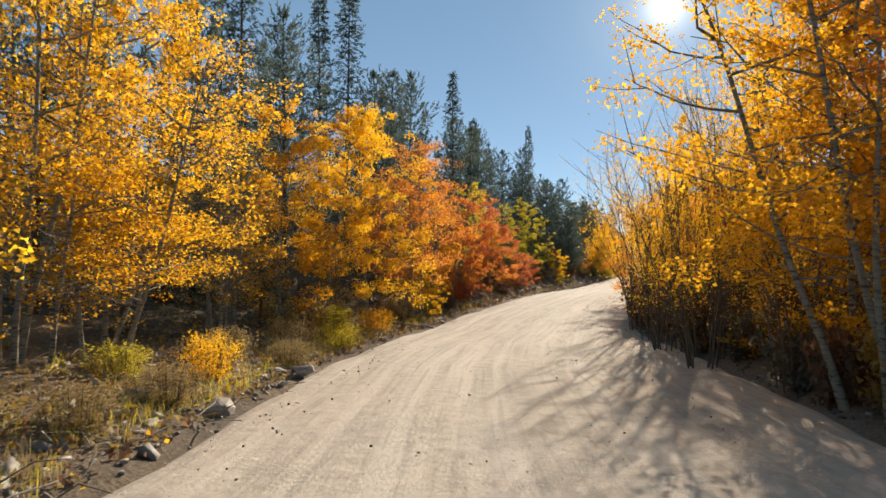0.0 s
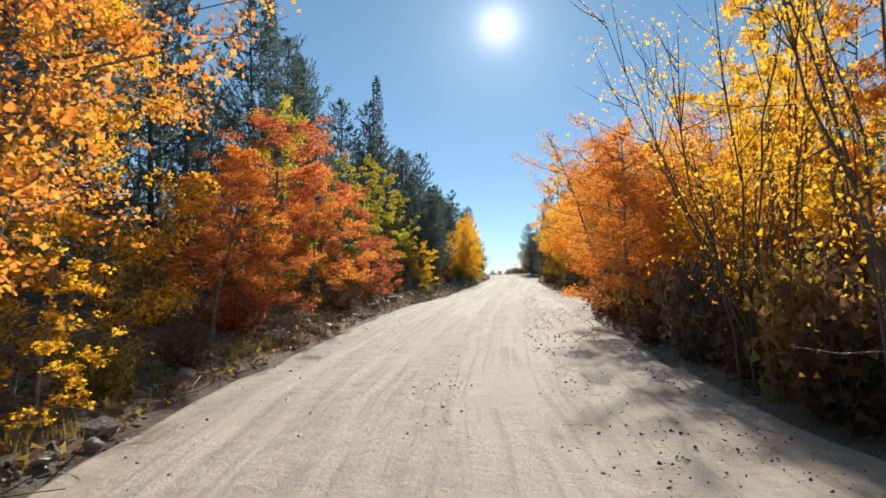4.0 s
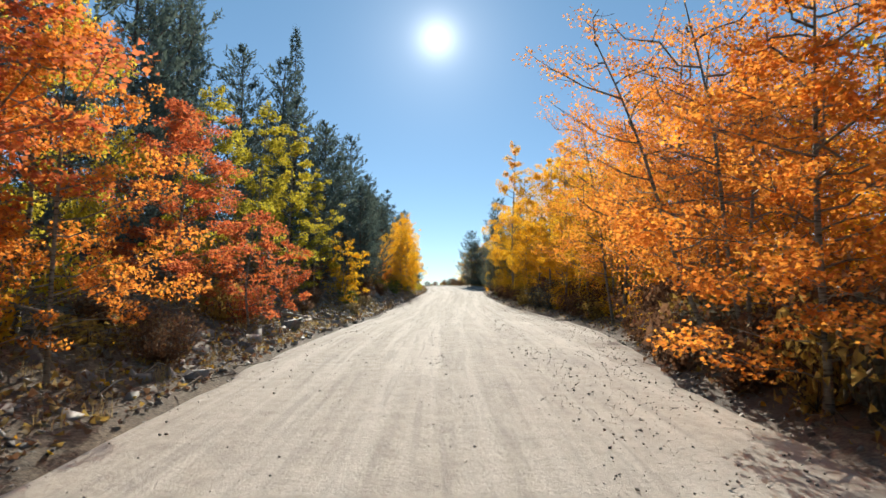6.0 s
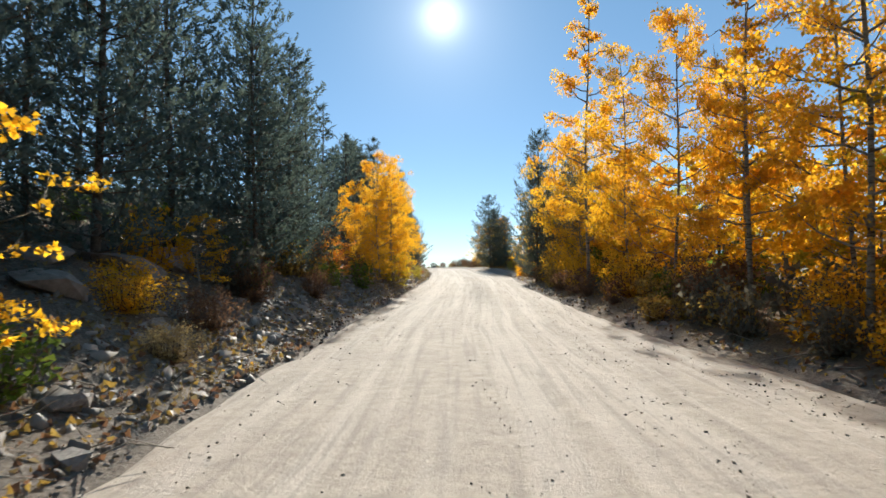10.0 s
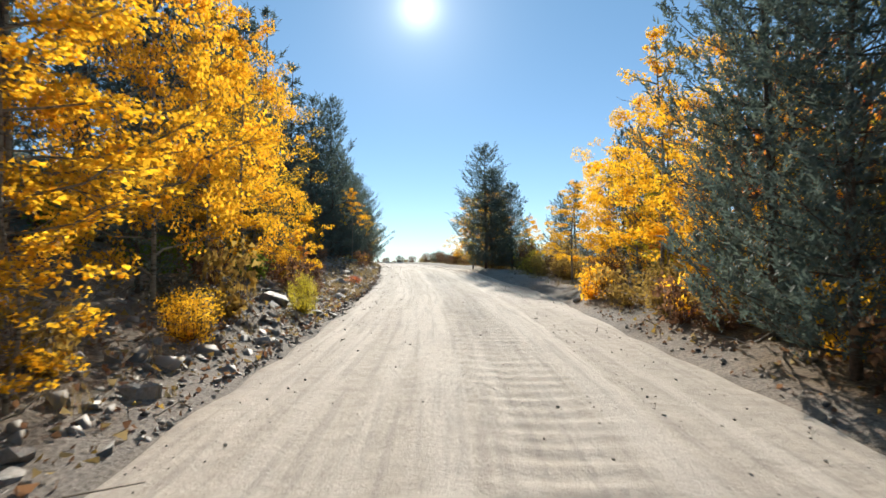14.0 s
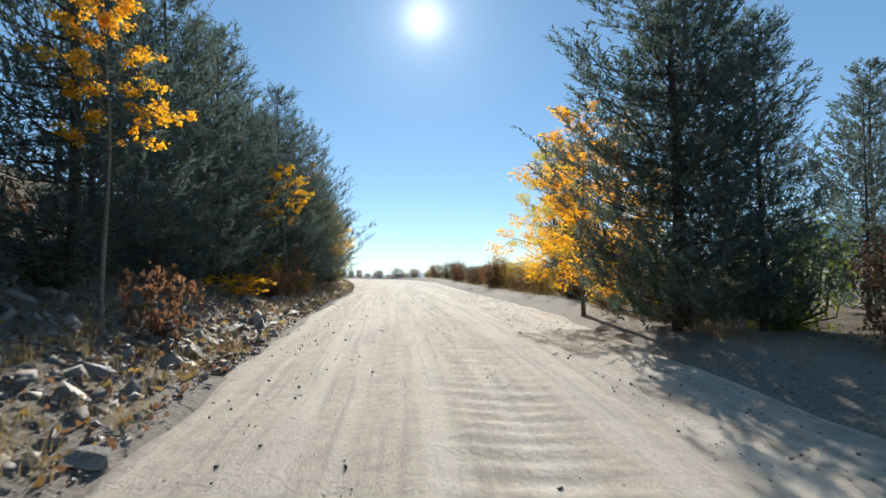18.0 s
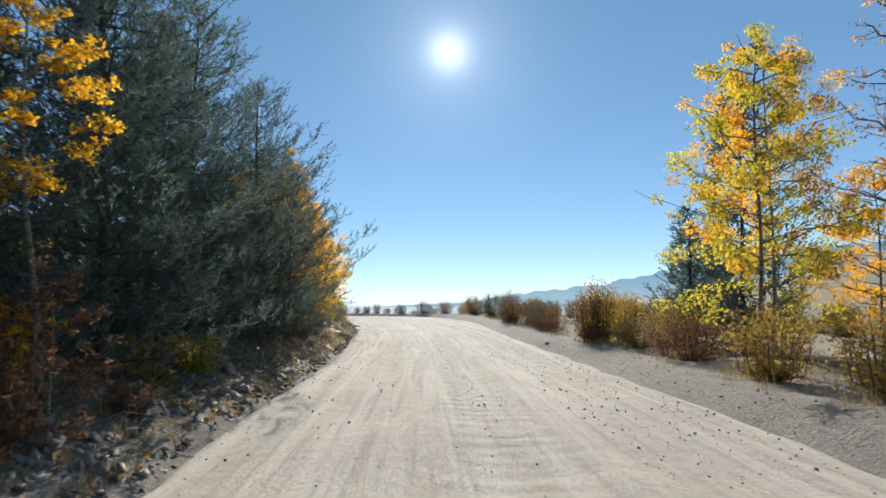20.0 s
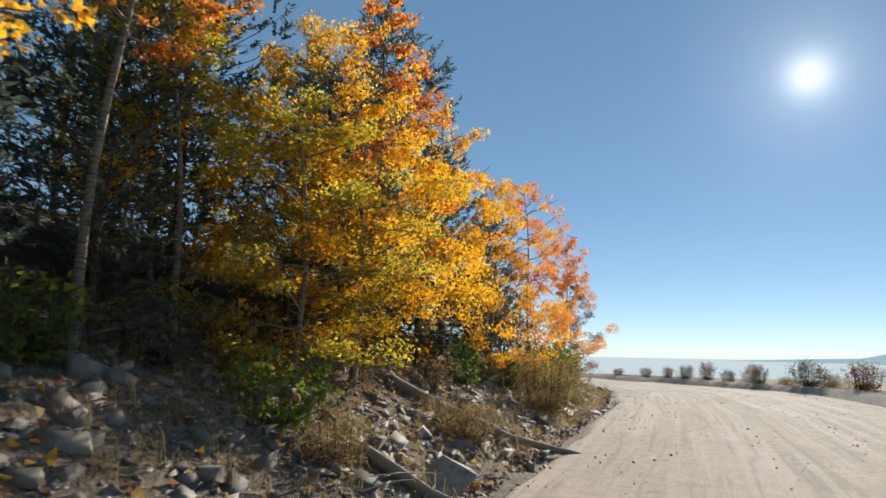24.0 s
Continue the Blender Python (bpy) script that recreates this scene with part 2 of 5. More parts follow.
def dry_grass_material():
    m = Nodes("dry_grassland")
    big = m.noise(0.03, 4.0)
    mid = m.noise(0.5, 5.0, 0.65)
    col = m.ramp(mid, [(0.3, (0.19, 0.15, 0.105)), (0.5, (0.28, 0.23, 0.165)), (0.75, (0.36, 0.30, 0.22))])
    col = m.mix(m.math("MULTIPLY", m.ramp(big, [(0.45, (0, 0, 0)), (0.65, (1, 1, 1))]), 0.5), col, (0.20, 0.175, 0.12))
    return m.finish(col, 0.95, m.bump(mid, 0.6, 0.3), 0.1)


def painted_haze(name, low, high, foot=None):
    """Far land that glows by itself, blue air painted into its colour."""
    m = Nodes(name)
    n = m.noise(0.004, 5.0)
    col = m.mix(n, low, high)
    # the painted haze grows paler towards the foot
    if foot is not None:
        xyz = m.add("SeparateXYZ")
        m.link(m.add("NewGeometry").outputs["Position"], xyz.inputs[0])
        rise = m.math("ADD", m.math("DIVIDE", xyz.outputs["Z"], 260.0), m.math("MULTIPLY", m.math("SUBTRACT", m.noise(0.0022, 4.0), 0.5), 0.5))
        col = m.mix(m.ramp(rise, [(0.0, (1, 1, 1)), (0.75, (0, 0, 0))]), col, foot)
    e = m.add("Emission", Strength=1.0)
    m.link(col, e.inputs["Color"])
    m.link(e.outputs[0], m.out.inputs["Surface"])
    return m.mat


ASPEN_BARK, PINE_BARK, ROCK = bark_aspen(), bark_pine(), rock_material()
ROAD, GROUND = road_material(), ground_material()
GRAVEL = loose_stone_material("loose_gravel", (0.06, 0.05, 0.045), (0.36, 0.31, 0.26))
CLODS = loose_stone_material("dirt_crumbs", (0.24, 0.20, 0.165), (0.50, 0.43, 0.355), 0.95)
TALUS = loose_stone_material("broken_stone", (0.10, 0.088, 0.077), (0.38, 0.34, 0.30), 0.75)
STEM_BARK = loose_stone_material("willow_bark", (0.07, 0.055, 0.04), (0.19, 0.155, 0.12))
TWIG = loose_stone_material("dry_twigs", (0.12, 0.09, 0.06), (0.42, 0.36, 0.29))
DRY_GRASS = dry_grass_material()
# blue haze of the ridge, painted as a glow that pales downwards
HAZE = painted_haze("hazy_mountain", (0.14, 0.255, 0.36), (0.105, 0.205, 0.305), (0.235, 0.325, 0.39))
# haze over the plain, painted as a glow toned like the low sky
HAZY_PLAIN = painted_haze("hazy_plain", (0.40, 0.47, 0.515), (0.39, 0.465, 0.51))

# ---- the lie of the land ----
PY = np.array([r[2] for r in PATH])
PZ = np.array([r[3] for r in PATH])


def curve(pairs):
    ys, vs = np.array(pairs, float).T

    def at(y):
        return np.interp(y, ys, vs)
    return at


def smooth(a, b, x):
    t = np.clip((x - a) / (b - a), 0, 1)
    return t * t * (3 - 2 * t)


left_edge = curve([(-60, 14), (-20, 3.2), (0, -2.6), (4, -3.9), (7, -4.85), (12, -6.2), (17, -7.05), (25, -7.65), (38, -7.6), (46, -7.5),
                   (51, -7.35), (55, -7.08), (65, -6.95), (76, -6.27), (85, -5.86), (92, -5.63), (100, -5.56), (109, -5.62), (117, -5.88), (125, -6.3), (131, -6.66),
                   (138, -6.95), (145, -7.3), (150, -7.7), (155, -8.26), (158, -8.7), (163, -9.52), (170, -10.85), (178, -12.9), (184, -16.8), (190, -22.0), (205, -35), (260, -80)])
right_edge = curve([(-60, 21), (-20, 9.6), (0, 3.8), (5, 2.6), (10, 1.7), (13, 1.15), (16, 0.55), (20, -0.5), (24, -1.3), (28, -1.55), (32, -1.7), (36, -1.6), (40, -1.0),
                    (45, -0.3), (50, 0.05), (55, 0.0), (60, -0.3), (65, -0.62), (70, -0.75), (80, -0.85), (85, -0.62), (91, -0.35), (97, 0.05), (105, 0.5), (110, 0.2),
                    (114, 0.0), (119, -0.45), (130, -0.6), (135, -1.0), (138, -1.1), (143, -1.3), (148, -1.9), (153, -2.25), (160, -2.5), (165, -2.85),
                    (171, -3.55), (176, -4.6), (181, -6.3), (183, -8.4), (185, -11.6), (187, -14.4), (190, -18.2), (205, -31), (260, -74)])
bank_slope = curve([(-60, 0.1), (0, 0.12), (15, 0.16), (30, 0.26), (45, 0.36), (55, 0.44), (72, 0.42), (90, 0.32), (105, 0.32), (122, 0.30),
                    (140, 0.36), (148, 0.42), (154, 0.5), (161, 0.48), (169, 0.34), (180, 0.2), (195, 0.05), (230, 0.0)])

STONY = curve([(0, 0.3), (20, 0.42), (38, 0.6), (50, 0.9), (75, 0.8), (95, 0.8), (104, 1.0), (118, 1.0), (140, 0.9), (165, 0.8), (180, 0.3)])


def road_z(y):
    base = np.interp(y, PY, PZ) - 1.5
    base = np.where(y > 186, base - 0.0022 * (y - 186) ** 2, base)
    return np.maximum(base, -9)


def wobble(x, y, s, seed=0.0):
    return (np.sin(x * 1.7 / s + y * 1.1 / s + seed) + np.sin(x * -1.3 / s + y * 2.1 / s + 1.7 * seed + 1) +
            np.sin(x * 2.9 / s - y * 0.7 / s + 2.3 * seed + 2) + np.sin(x * 0.6 / s + y * 3.1 / s + 0.7 * seed + 3)) / 4


def ground_z(x, y):
    """Height of the ground: the road bed, the bank on its left, the shoulder and open slope on its right, the valley and hills far off."""
    x, y = np.asarray(x, float), np.asarray(y, float)
    le, ri, rz = left_edge(y), right_edge(y), road_z(y)
    dl, dr = le - x, x - ri
    s = bank_slope(y)
    near = smooth(-0.2, 0.5, dl) * 0.06
    up = np.clip(dl - 0.5, 0, 6.5) * s + np.clip(dl - 7, 0, 35) * s * 0.55
    rough = wobble(x, y, 0.55) * 0.05 + wobble(x, y, 1.7, 4) * 0.10 + wobble(x, y, 5, 9) * 0.18
    left = near + up + rough * smooth(0.2, 2.5, dl)
    open_side = smooth(95, 120, y)
    berm = smooth(0.0, 1.4, dr) * 0.28 * (1 - open_side) + (smooth(0.0, 0.75, dr) * 0.17 + 0.09 * np.exp(-((dr - 0.9) / 0.5) ** 2)) * open_side
    fall = -np.clip(dr - 5, 0, 260) * (0.03 + 0.025 * smooth(95, 155, y))
    right = berm + np.maximum(fall, -4) + rough * smooth(0.2, 2.5, dr) * 0.8
    z = rz + np.where(dl > -0.2, left, np.where(dr > -0.2, right, 0))
    inside = (dl < 0.15) & (dr < 0.15)
    z = np.where(inside, rz - 0.09, z)
    d = np.hypot(np.maximum(x - 14, 0) + np.maximum(-60 - x, 0), np.maximum(y - 192, 0) + np.maximum(-30 - y, 0))
    az = np.degrees(np.arctan2(x, np.maximum(y - 140, 1e-3)))
    hill = 100 * smooth(250, 1500, d) * smooth(6, 34, az) * smooth(150, 100, az)
    far = -40 + hill
    return z * (1 - smooth(5, 330, d)) + far * smooth(5, 330, d)


def gz(x, y):
    return float(ground_z(x, y))


def mesh_of(name, verts, faces, mat=None, smooth_shade=True):
    me = bpy.data.meshes.new(name)
    me.from_pydata(np.asarray(verts).tolist() if isinstance(verts, np.ndarray) else verts, [],
                   np.asarray(faces).tolist() if isinstance(faces, np.ndarray) else faces)
    if mat is not None:
        me.materials.append(mat)
    if smooth_shade:
        me.polygons.foreach_set("use_smooth", [True] * len(me.polygons))
    me.update()
    return me


def grid_mesh(name, X, Y, Z, mat):
    ny, nx = X.shape
    v = np.stack([X, Y, Z], -1).reshape(-1, 3)
    i = np.arange(ny * nx).reshape(ny, nx)
    f = np.stack([i[:-1, :-1], i[:-1, 1:], i[1:, 1:], i[1:, :-1]], -1).reshape(-1, 4)
    return mesh_of(name, v, f, mat)


def spread(near, first, last):
    """Steps that grow from the near range out to the last distance."""
    out, step, p = [], first, near
    while p < last:
        step *= 1.22
        p += step
        out.append(p)
    return np.array(out)


gx = np.concatenate([-spread(34, 1.0, 4600)[::-1], np.arange(-34, -16, 0.9), np.arange(-16, 10, 0.45), np.arange(10, 34.1, 0.9), spread(34, 1.0, 4600)])
gy = np.concatenate([-spread(20, 1.0, 4600)[::-1], np.arange(-20, 215, 0.6), spread(215, 0.8, 4600)])
GX, GY = np.meshgrid(gx, gy)
ground = new("ground", grid_mesh("ground", GX, GY, ground_z(GX, GY), GROUND))
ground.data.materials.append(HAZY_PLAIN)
ground.data.materials.append(DRY_GRASS)
# broken stone lies along the foot of the bank
stony = ground.data.attributes.new("stony", "FLOAT", "POINT")
GD = left_edge(GY) - GX
GR = GX - right_edge(GY)
GR = 0.8 * smooth(92, 112, GY) * smooth(-0.6, 0.1, GR) * smooth(4.0, 1.8, GR + 0.6 * wobble(GX, GY, 1.4, 2)) * smooth(200, 190, GY)
stony.data.foreach_set("value", (STONY(GY) * smooth(-0.5, 0.2, GD) * smooth(6.0, 2.5, GD + wobble(GX, GY, 1.2, 3))).ravel())
shoulder = ground.data.attributes.new("shoulder", "FLOAT", "POINT")
GR = np.maximum(GR, 0.6 * smooth(-0.5, 0.1, GX - right_edge(GY)) * smooth(0.85, 0.2, GX - right_edge(GY) + 0.35 * wobble(GX, GY, 0.8, 7)) * smooth(-5, 10, GY) * smooth(190, 180, GY))
GL = 0.6 * smooth(40, 75, GY) * smooth(-0.4, 0.0, GD) * smooth(0.95, 0.25, GD + 0.4 * wobble(GX, GY, 0.9, 6)) * smooth(185, 170, GY)
shoulder.data.foreach_set("value", np.maximum(GR, GL).ravel())
gc = ((GX[:-1, :-1] + GX[1:, 1:]) / 2, (GY[:-1, :-1] + GY[1:, 1:]) / 2)
# beyond 1300 m the ground glows pale, haze painted in place of lit soil
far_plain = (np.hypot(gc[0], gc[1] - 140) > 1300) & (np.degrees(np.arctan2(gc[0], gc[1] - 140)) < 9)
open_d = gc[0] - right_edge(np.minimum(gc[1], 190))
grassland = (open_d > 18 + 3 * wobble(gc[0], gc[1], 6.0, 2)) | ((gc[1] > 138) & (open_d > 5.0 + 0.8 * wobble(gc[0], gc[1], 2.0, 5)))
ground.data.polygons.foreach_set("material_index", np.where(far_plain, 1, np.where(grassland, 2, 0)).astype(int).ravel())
tagged(ground, "brown forest floor with litter, dry soil and stones", "ground", kind="structure")

# the road, with wheel ruts, a crown and washboard ripples
ry = np.concatenate([np.arange(-40, 0, 0.5), np.arange(0, 48, 0.14), np.arange(48, 150, 0.10), np.arange(150, 196, 0.16), np.arange(196, 240, 0.5)])
ru = np.linspace(0, 1, 52)
RU, RY = np.meshgrid(ru, ry)
RL, RR = left_edge(RY) - 0.25, right_edge(RY) + 0.25
edge_wave = wobble(RY, RY * 0.3, 0.9, 2) * 0.10 + wobble(RY, RY * 0.2, 3.0, 5) * 0.12
RX = RL + (RR - RL) * RU + edge_wave * (1 - 2 * smooth(0.3, 0.7, RU)) * (np.abs(RU - 0.5) * 2) ** 3
off = RX - (RL + 0.25)
camber = -0.05 * (np.abs(RU - 0.5) * 2) ** 2
ruts = -0.022 * (np.exp(-((off - 1.3) / 0.35) ** 2) + np.exp(-((off - 2.9) / 0.35) ** 2) + np.exp(-((off - 4.5) / 0.4) ** 2))
ruts += 0.02 * (np.exp(-((off - 3.7) / 0.16) ** 2) + np.exp(-((off - 5.3) / 0.18) ** 2)) * (0.6 + 0.6 * wobble(RX, RY, 1.5, 3))
wash_zone = smooth(70, 75, RY) * smooth(150, 138, RY) * np.exp(-((off - 2.92 - 0.12 * wobble(RY, RY, 9)) / 0.56) ** 4) * np.clip(0.8 + 0.5 * wobble(RY, RX * 0.2, 5, 1), 0.3, 1) * np.where(RY < 118, 1.0, 0.55)
ripple = np.sin((RY + 0.12 * off + 0.16 * wobble(RX, RY, 1.1, 8)) * 2 * math.pi / 0.41)
wash = 0.0155 * (ripple - 0.35 * (1 - ripple ** 2)) * wash_zone
# loose dirt pushed up along the rippled lane
wash += 0.03 * np.exp(-((off - 3.82 - 0.06 * wobble(RY, RX, 1.3, 4)) / 0.12) ** 2) * smooth(66, 76, RY) * smooth(150, 130, RY) * (0.7 + 0.5 * wobble(RX, RY, 0.6, 2))
lumps = wobble(RX, RY, 0.35, 6) * 0.006 + wobble(RX, RY, 1.4, 3) * 0.014
RZ = road_z(RY) + 0.06 + camber + ruts + wash + lumps - 0.22 * smooth(0.03, 0.0, np.minimum(RU, 1 - RU))
road = new("road", grid_mesh("road", RX, RY, RZ, ROAD))
lane = road.data.attributes.new("lane", "FLOAT_VECTOR", "POINT")
lane.data.foreach_set("vector", np.stack([off, RY, 0 * off], -1).ravel())
tagged(road, "pale tan packed dirt road with ruts and washboard ripples", "road", kind="structure")
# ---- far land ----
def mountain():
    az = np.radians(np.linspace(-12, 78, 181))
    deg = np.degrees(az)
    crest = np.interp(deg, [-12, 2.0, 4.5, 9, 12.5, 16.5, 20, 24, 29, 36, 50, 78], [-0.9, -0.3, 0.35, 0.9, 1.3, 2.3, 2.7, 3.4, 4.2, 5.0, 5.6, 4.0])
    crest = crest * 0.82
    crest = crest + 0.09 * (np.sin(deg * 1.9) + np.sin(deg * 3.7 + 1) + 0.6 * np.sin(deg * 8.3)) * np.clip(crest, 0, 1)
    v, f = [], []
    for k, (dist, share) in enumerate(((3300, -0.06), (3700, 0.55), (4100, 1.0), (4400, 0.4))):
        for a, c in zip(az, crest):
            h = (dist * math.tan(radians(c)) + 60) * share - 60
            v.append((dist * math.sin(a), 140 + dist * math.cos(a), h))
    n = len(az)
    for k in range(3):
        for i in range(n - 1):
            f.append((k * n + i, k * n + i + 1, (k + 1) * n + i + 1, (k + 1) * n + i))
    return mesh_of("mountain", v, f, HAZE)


# the ridge is unlit: its blue haze is glowing colour
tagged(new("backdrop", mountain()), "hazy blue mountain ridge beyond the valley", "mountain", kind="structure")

# ---- tree builders ----
def tube(points, radii, sides, verts, faces):
    """Adds a tapering tube along points to the lists."""
    base = len(verts)
    pts = [Vector(p) for p in points]
    for i, p in enumerate(pts):
        d = (pts[min(i + 1, len(pts) - 1)] - pts[max(i - 1, 0)]).normalized()
        a = d.orthogonal().normalized()
        if abs(d.z) > 0.7:
            a = (Vector((1, 0, 0)) - d * d.x).normalized()
        b = d.cross(a)
        for k in range(sides):
            t = 2 * math.pi * k / sides
            verts.append(tuple(p + (a * math.cos(t) + b * math.sin(t)) * radii[i]))
    for i in range(len(pts) - 1):
        for k in range(sides):
            q = base + i * sides
            faces.append((q + k, q + (k + 1) % sides, q + sides + (k + 1) % sides, q + sides + k))


def raw_mesh(name, v, tris, quads, mats, slot_of_quads=1):
    """A mesh from arrays of triangles (first slot) and quads (second slot)."""
    me = bpy.data.meshes.new(name)
    me.vertices.add(len(v))
    me.vertices.foreach_set("co", np.asarray(v, float).ravel())
    nt, nq = len(tris), len(quads)
    me.loops.add(nt * 3 + nq * 4)
    idx = np.concatenate([np.asarray(tris, int).ravel(), np.asarray(quads, int).ravel()])
    me.loops.foreach_set("vertex_index", idx)
    me.polygons.add(nt + nq)
    me.polygons.foreach_set("loop_start", np.concatenate([np.arange(nt) * 3, nt * 3 + np.arange(nq) * 4]))
    me.polygons.foreach_set("loop_total", np.concatenate([np.full(nt, 3), np.full(nq, 4)]))
    me.polygons.foreach_set("material_index", np.concatenate([np.zeros(nt, int), np.full(nq, slot_of_quads)]))
    for m in mats:
        me.materials.append(m)
    me.update(calc_edges=True)
    return me


def leaf_arrays(centers, sizes, r, droop=0.0, simple=False):
    """Folded rhombic leaves at the centres, each turned its own way; simple ones are three-cornered."""
    n = len(centers)
    d = r.normal(size=(n, 3))
    d[:, 2] -= droop
    d /= np.linalg.norm(d, axis=1, keepdims=True)
    e = np.cross(d, r.normal(size=(n, 3)))
    e /= np.linalg.norm(e, axis=1, keepdims=True)
    u = np.cross(d, e)
    s = sizes[:, None]
    base, tip = centers - d * s * 0.55, centers + d * s * 0.55
    a = centers + e * s * 0.5 + u * s * 0.12
    b = centers - e * s * 0.5 + u * s * 0.12
    if simple:
        return np.stack([base, tip + e * s * 0.5, tip - e * s * 0.5], 1).reshape(-1, 3), np.arange(n * 3).reshape(-1, 3)
    v = np.stack([base, a, tip, b], 1).reshape(-1, 3)
    i = np.arange(n) * 4
    f = np.concatenate([np.stack([i, i + 1, i + 2], 1), np.stack([i, i + 2, i + 3], 1)])
    return v, f


def crown_mesh(v, f, bv, bf, leaf, bark):
    """Leaves and the branches that bear them, as one crown."""
    return raw_mesh("crown", np.concatenate([v, np.array(bv)]), f, np.array(bf) + len(v), (leaf, bark))


def aspen_meshes(seed, height=6.0, radius=1.4, low=0.12, leaves=13500, stems=1, size=0.054, limbs=30, lean=0.15, top_heavy=0.4, gaps=0.14):
    """Meshes of the trunks and the crown of a broadleaved tree that stands on the origin."""
    r = np.random.default_rng(seed)
    trunks, bv, bf, tufts = [], [], [], []
    for s in range(stems):
        tv, tf = [], []
        h = height * (1.0 if s == 0 else r.uniform(0.75, 0.97))
        ang0 = r.uniform(0, 6.28)
        foot = np.array([math.cos(ang0), math.sin(ang0), 0]) * (0.0 if s == 0 else r.uniform(0.25, 0.6))
        tilt = r.normal(size=2) * lean * (0.5 if stems == 1 else 1.0)
        pts, rad = [], []
        for k in range(11):
            u = k / 10
            pts.append(foot + np.array([tilt[0] * u * h * 0.5 + 0.06 * math.sin(u * 7 + seed), tilt[1] * u * h * 0.5 + 0.06 * math.cos(u * 6 + 2 * seed), u * h * 0.96 - (0.25 if k == 0 else 0)]))
            rad.append((0.0052 if stems > 1 else 0.0060) * h * (1 - u) ** 0.8 + 0.007 + (0.02 if k == 0 else 0))
        tube(pts, rad, 7, tv, tf)
        trunks.append((tv, tf))
        P = np.array(pts)
        count = limbs // stems + (4 if stems > 1 else 0)
        for j in range(count):
            u = low + (0.97 - low) * ((j + r.uniform(0, 1)) / count)
            w = (u - low) / (1 - low)
            prof = (math.sin(math.pi * min(1, 0.18 + 0.82 * w) ** (0.55 + 0.5 * top_heavy)) ** 0.65 + 0.10) * r.uniform(0.65, 1.15)
            L = max(0.22, radius * prof)
            at = np.array([np.interp(u * 10, range(11), P[:, c]) for c in range(3)])
            a = j * 2.4 + r.uniform(-0.6, 0.6)
            rise = r.uniform(0.15, 0.8) + 0.4 * w
            q = [at]
            for k in range(1, 5):
                q.append(at + np.array([math.cos(a), math.sin(a), 0]) * L * k / 4 + np.array([0, 0, rise * L * (k / 4) ** 1.3 * 0.6]) + r.normal(size=3) * 0.05)
                a += r.uniform(-0.2, 0.2)
            tube(q, [0.016 * h / 6 * (1 - 0.2 * k) + 0.003 for k in range(5)], 4, bv, bf)
            Q = np.array(q)
            subs = [Q]
            for m in range(3):
                o = Q[1 + m] + (Q[2 + m] - Q[1 + m]) * r.uniform()
                dr = r.normal(size=3) * 0.7 + np.array([math.cos(a), math.sin(a), 0.3])
                dr /= np.linalg.norm(dr)
                q2 = [o, o + dr * L * 0.25, o + dr * L * 0.45 + np.array([0, 0, 0.06])]
                tube(q2, [0.009, 0.006, 0.003], 3, bv, bf)
                subs.append(np.array(q2))
            for S in subs:
                for m in range(2 if S is Q else 1):
                    if r.uniform() < gaps:
                        continue
                    w2 = r.uniform(0.45, 1.0) * (len(S) - 1)
                    c = np.array([np.interp(w2, range(len(S)), S[:, m2]) for m2 in range(3)])
                    tufts.append((*c, r.uniform(0.11, 0.27) * (0.55 + 0.45 * L / radius) * radius / 1.4))
    T = np.array(tufts)
    share = T[:, 3] ** 2
    pick = r.choice(len(T), leaves, p=share / share.sum())
    g = r.normal(size=(leaves, 3))
    g *= (np.linalg.norm(g, axis=1, keepdims=True) ** -0.45)
    c = T[pick, :3] + g * T[pick, 3:] * np.array([0.80, 0.80, 0.55])
    c[:, 2] = np.maximum(c[:, 2], 0.05)
    sizes = r.uniform(0.55, 1.12, leaves) * size
    if size > 0.12:
        v, f = leaf_arrays(c, sizes, r, 0.5, True)
    else:
        # a third of the leaves are folded blades, the rest small three-cornered ones
        k = leaves // 3
        v, f = leaf_arrays(c[:k], sizes[:k] * 1.1, r, 0.5)
        v2, f2 = leaf_arrays(c[k:], sizes[k:], r, 0.5, True)
        v, f = np.concatenate([v, v2]), np.concatenate([f, f2 + len(v)])
    return [mesh_of("trunk", tv, tf, ASPEN_BARK) for tv, tf in trunks], crown_mesh(v, f, bv, bf, LEAF["yellow"], ASPEN_BARK)


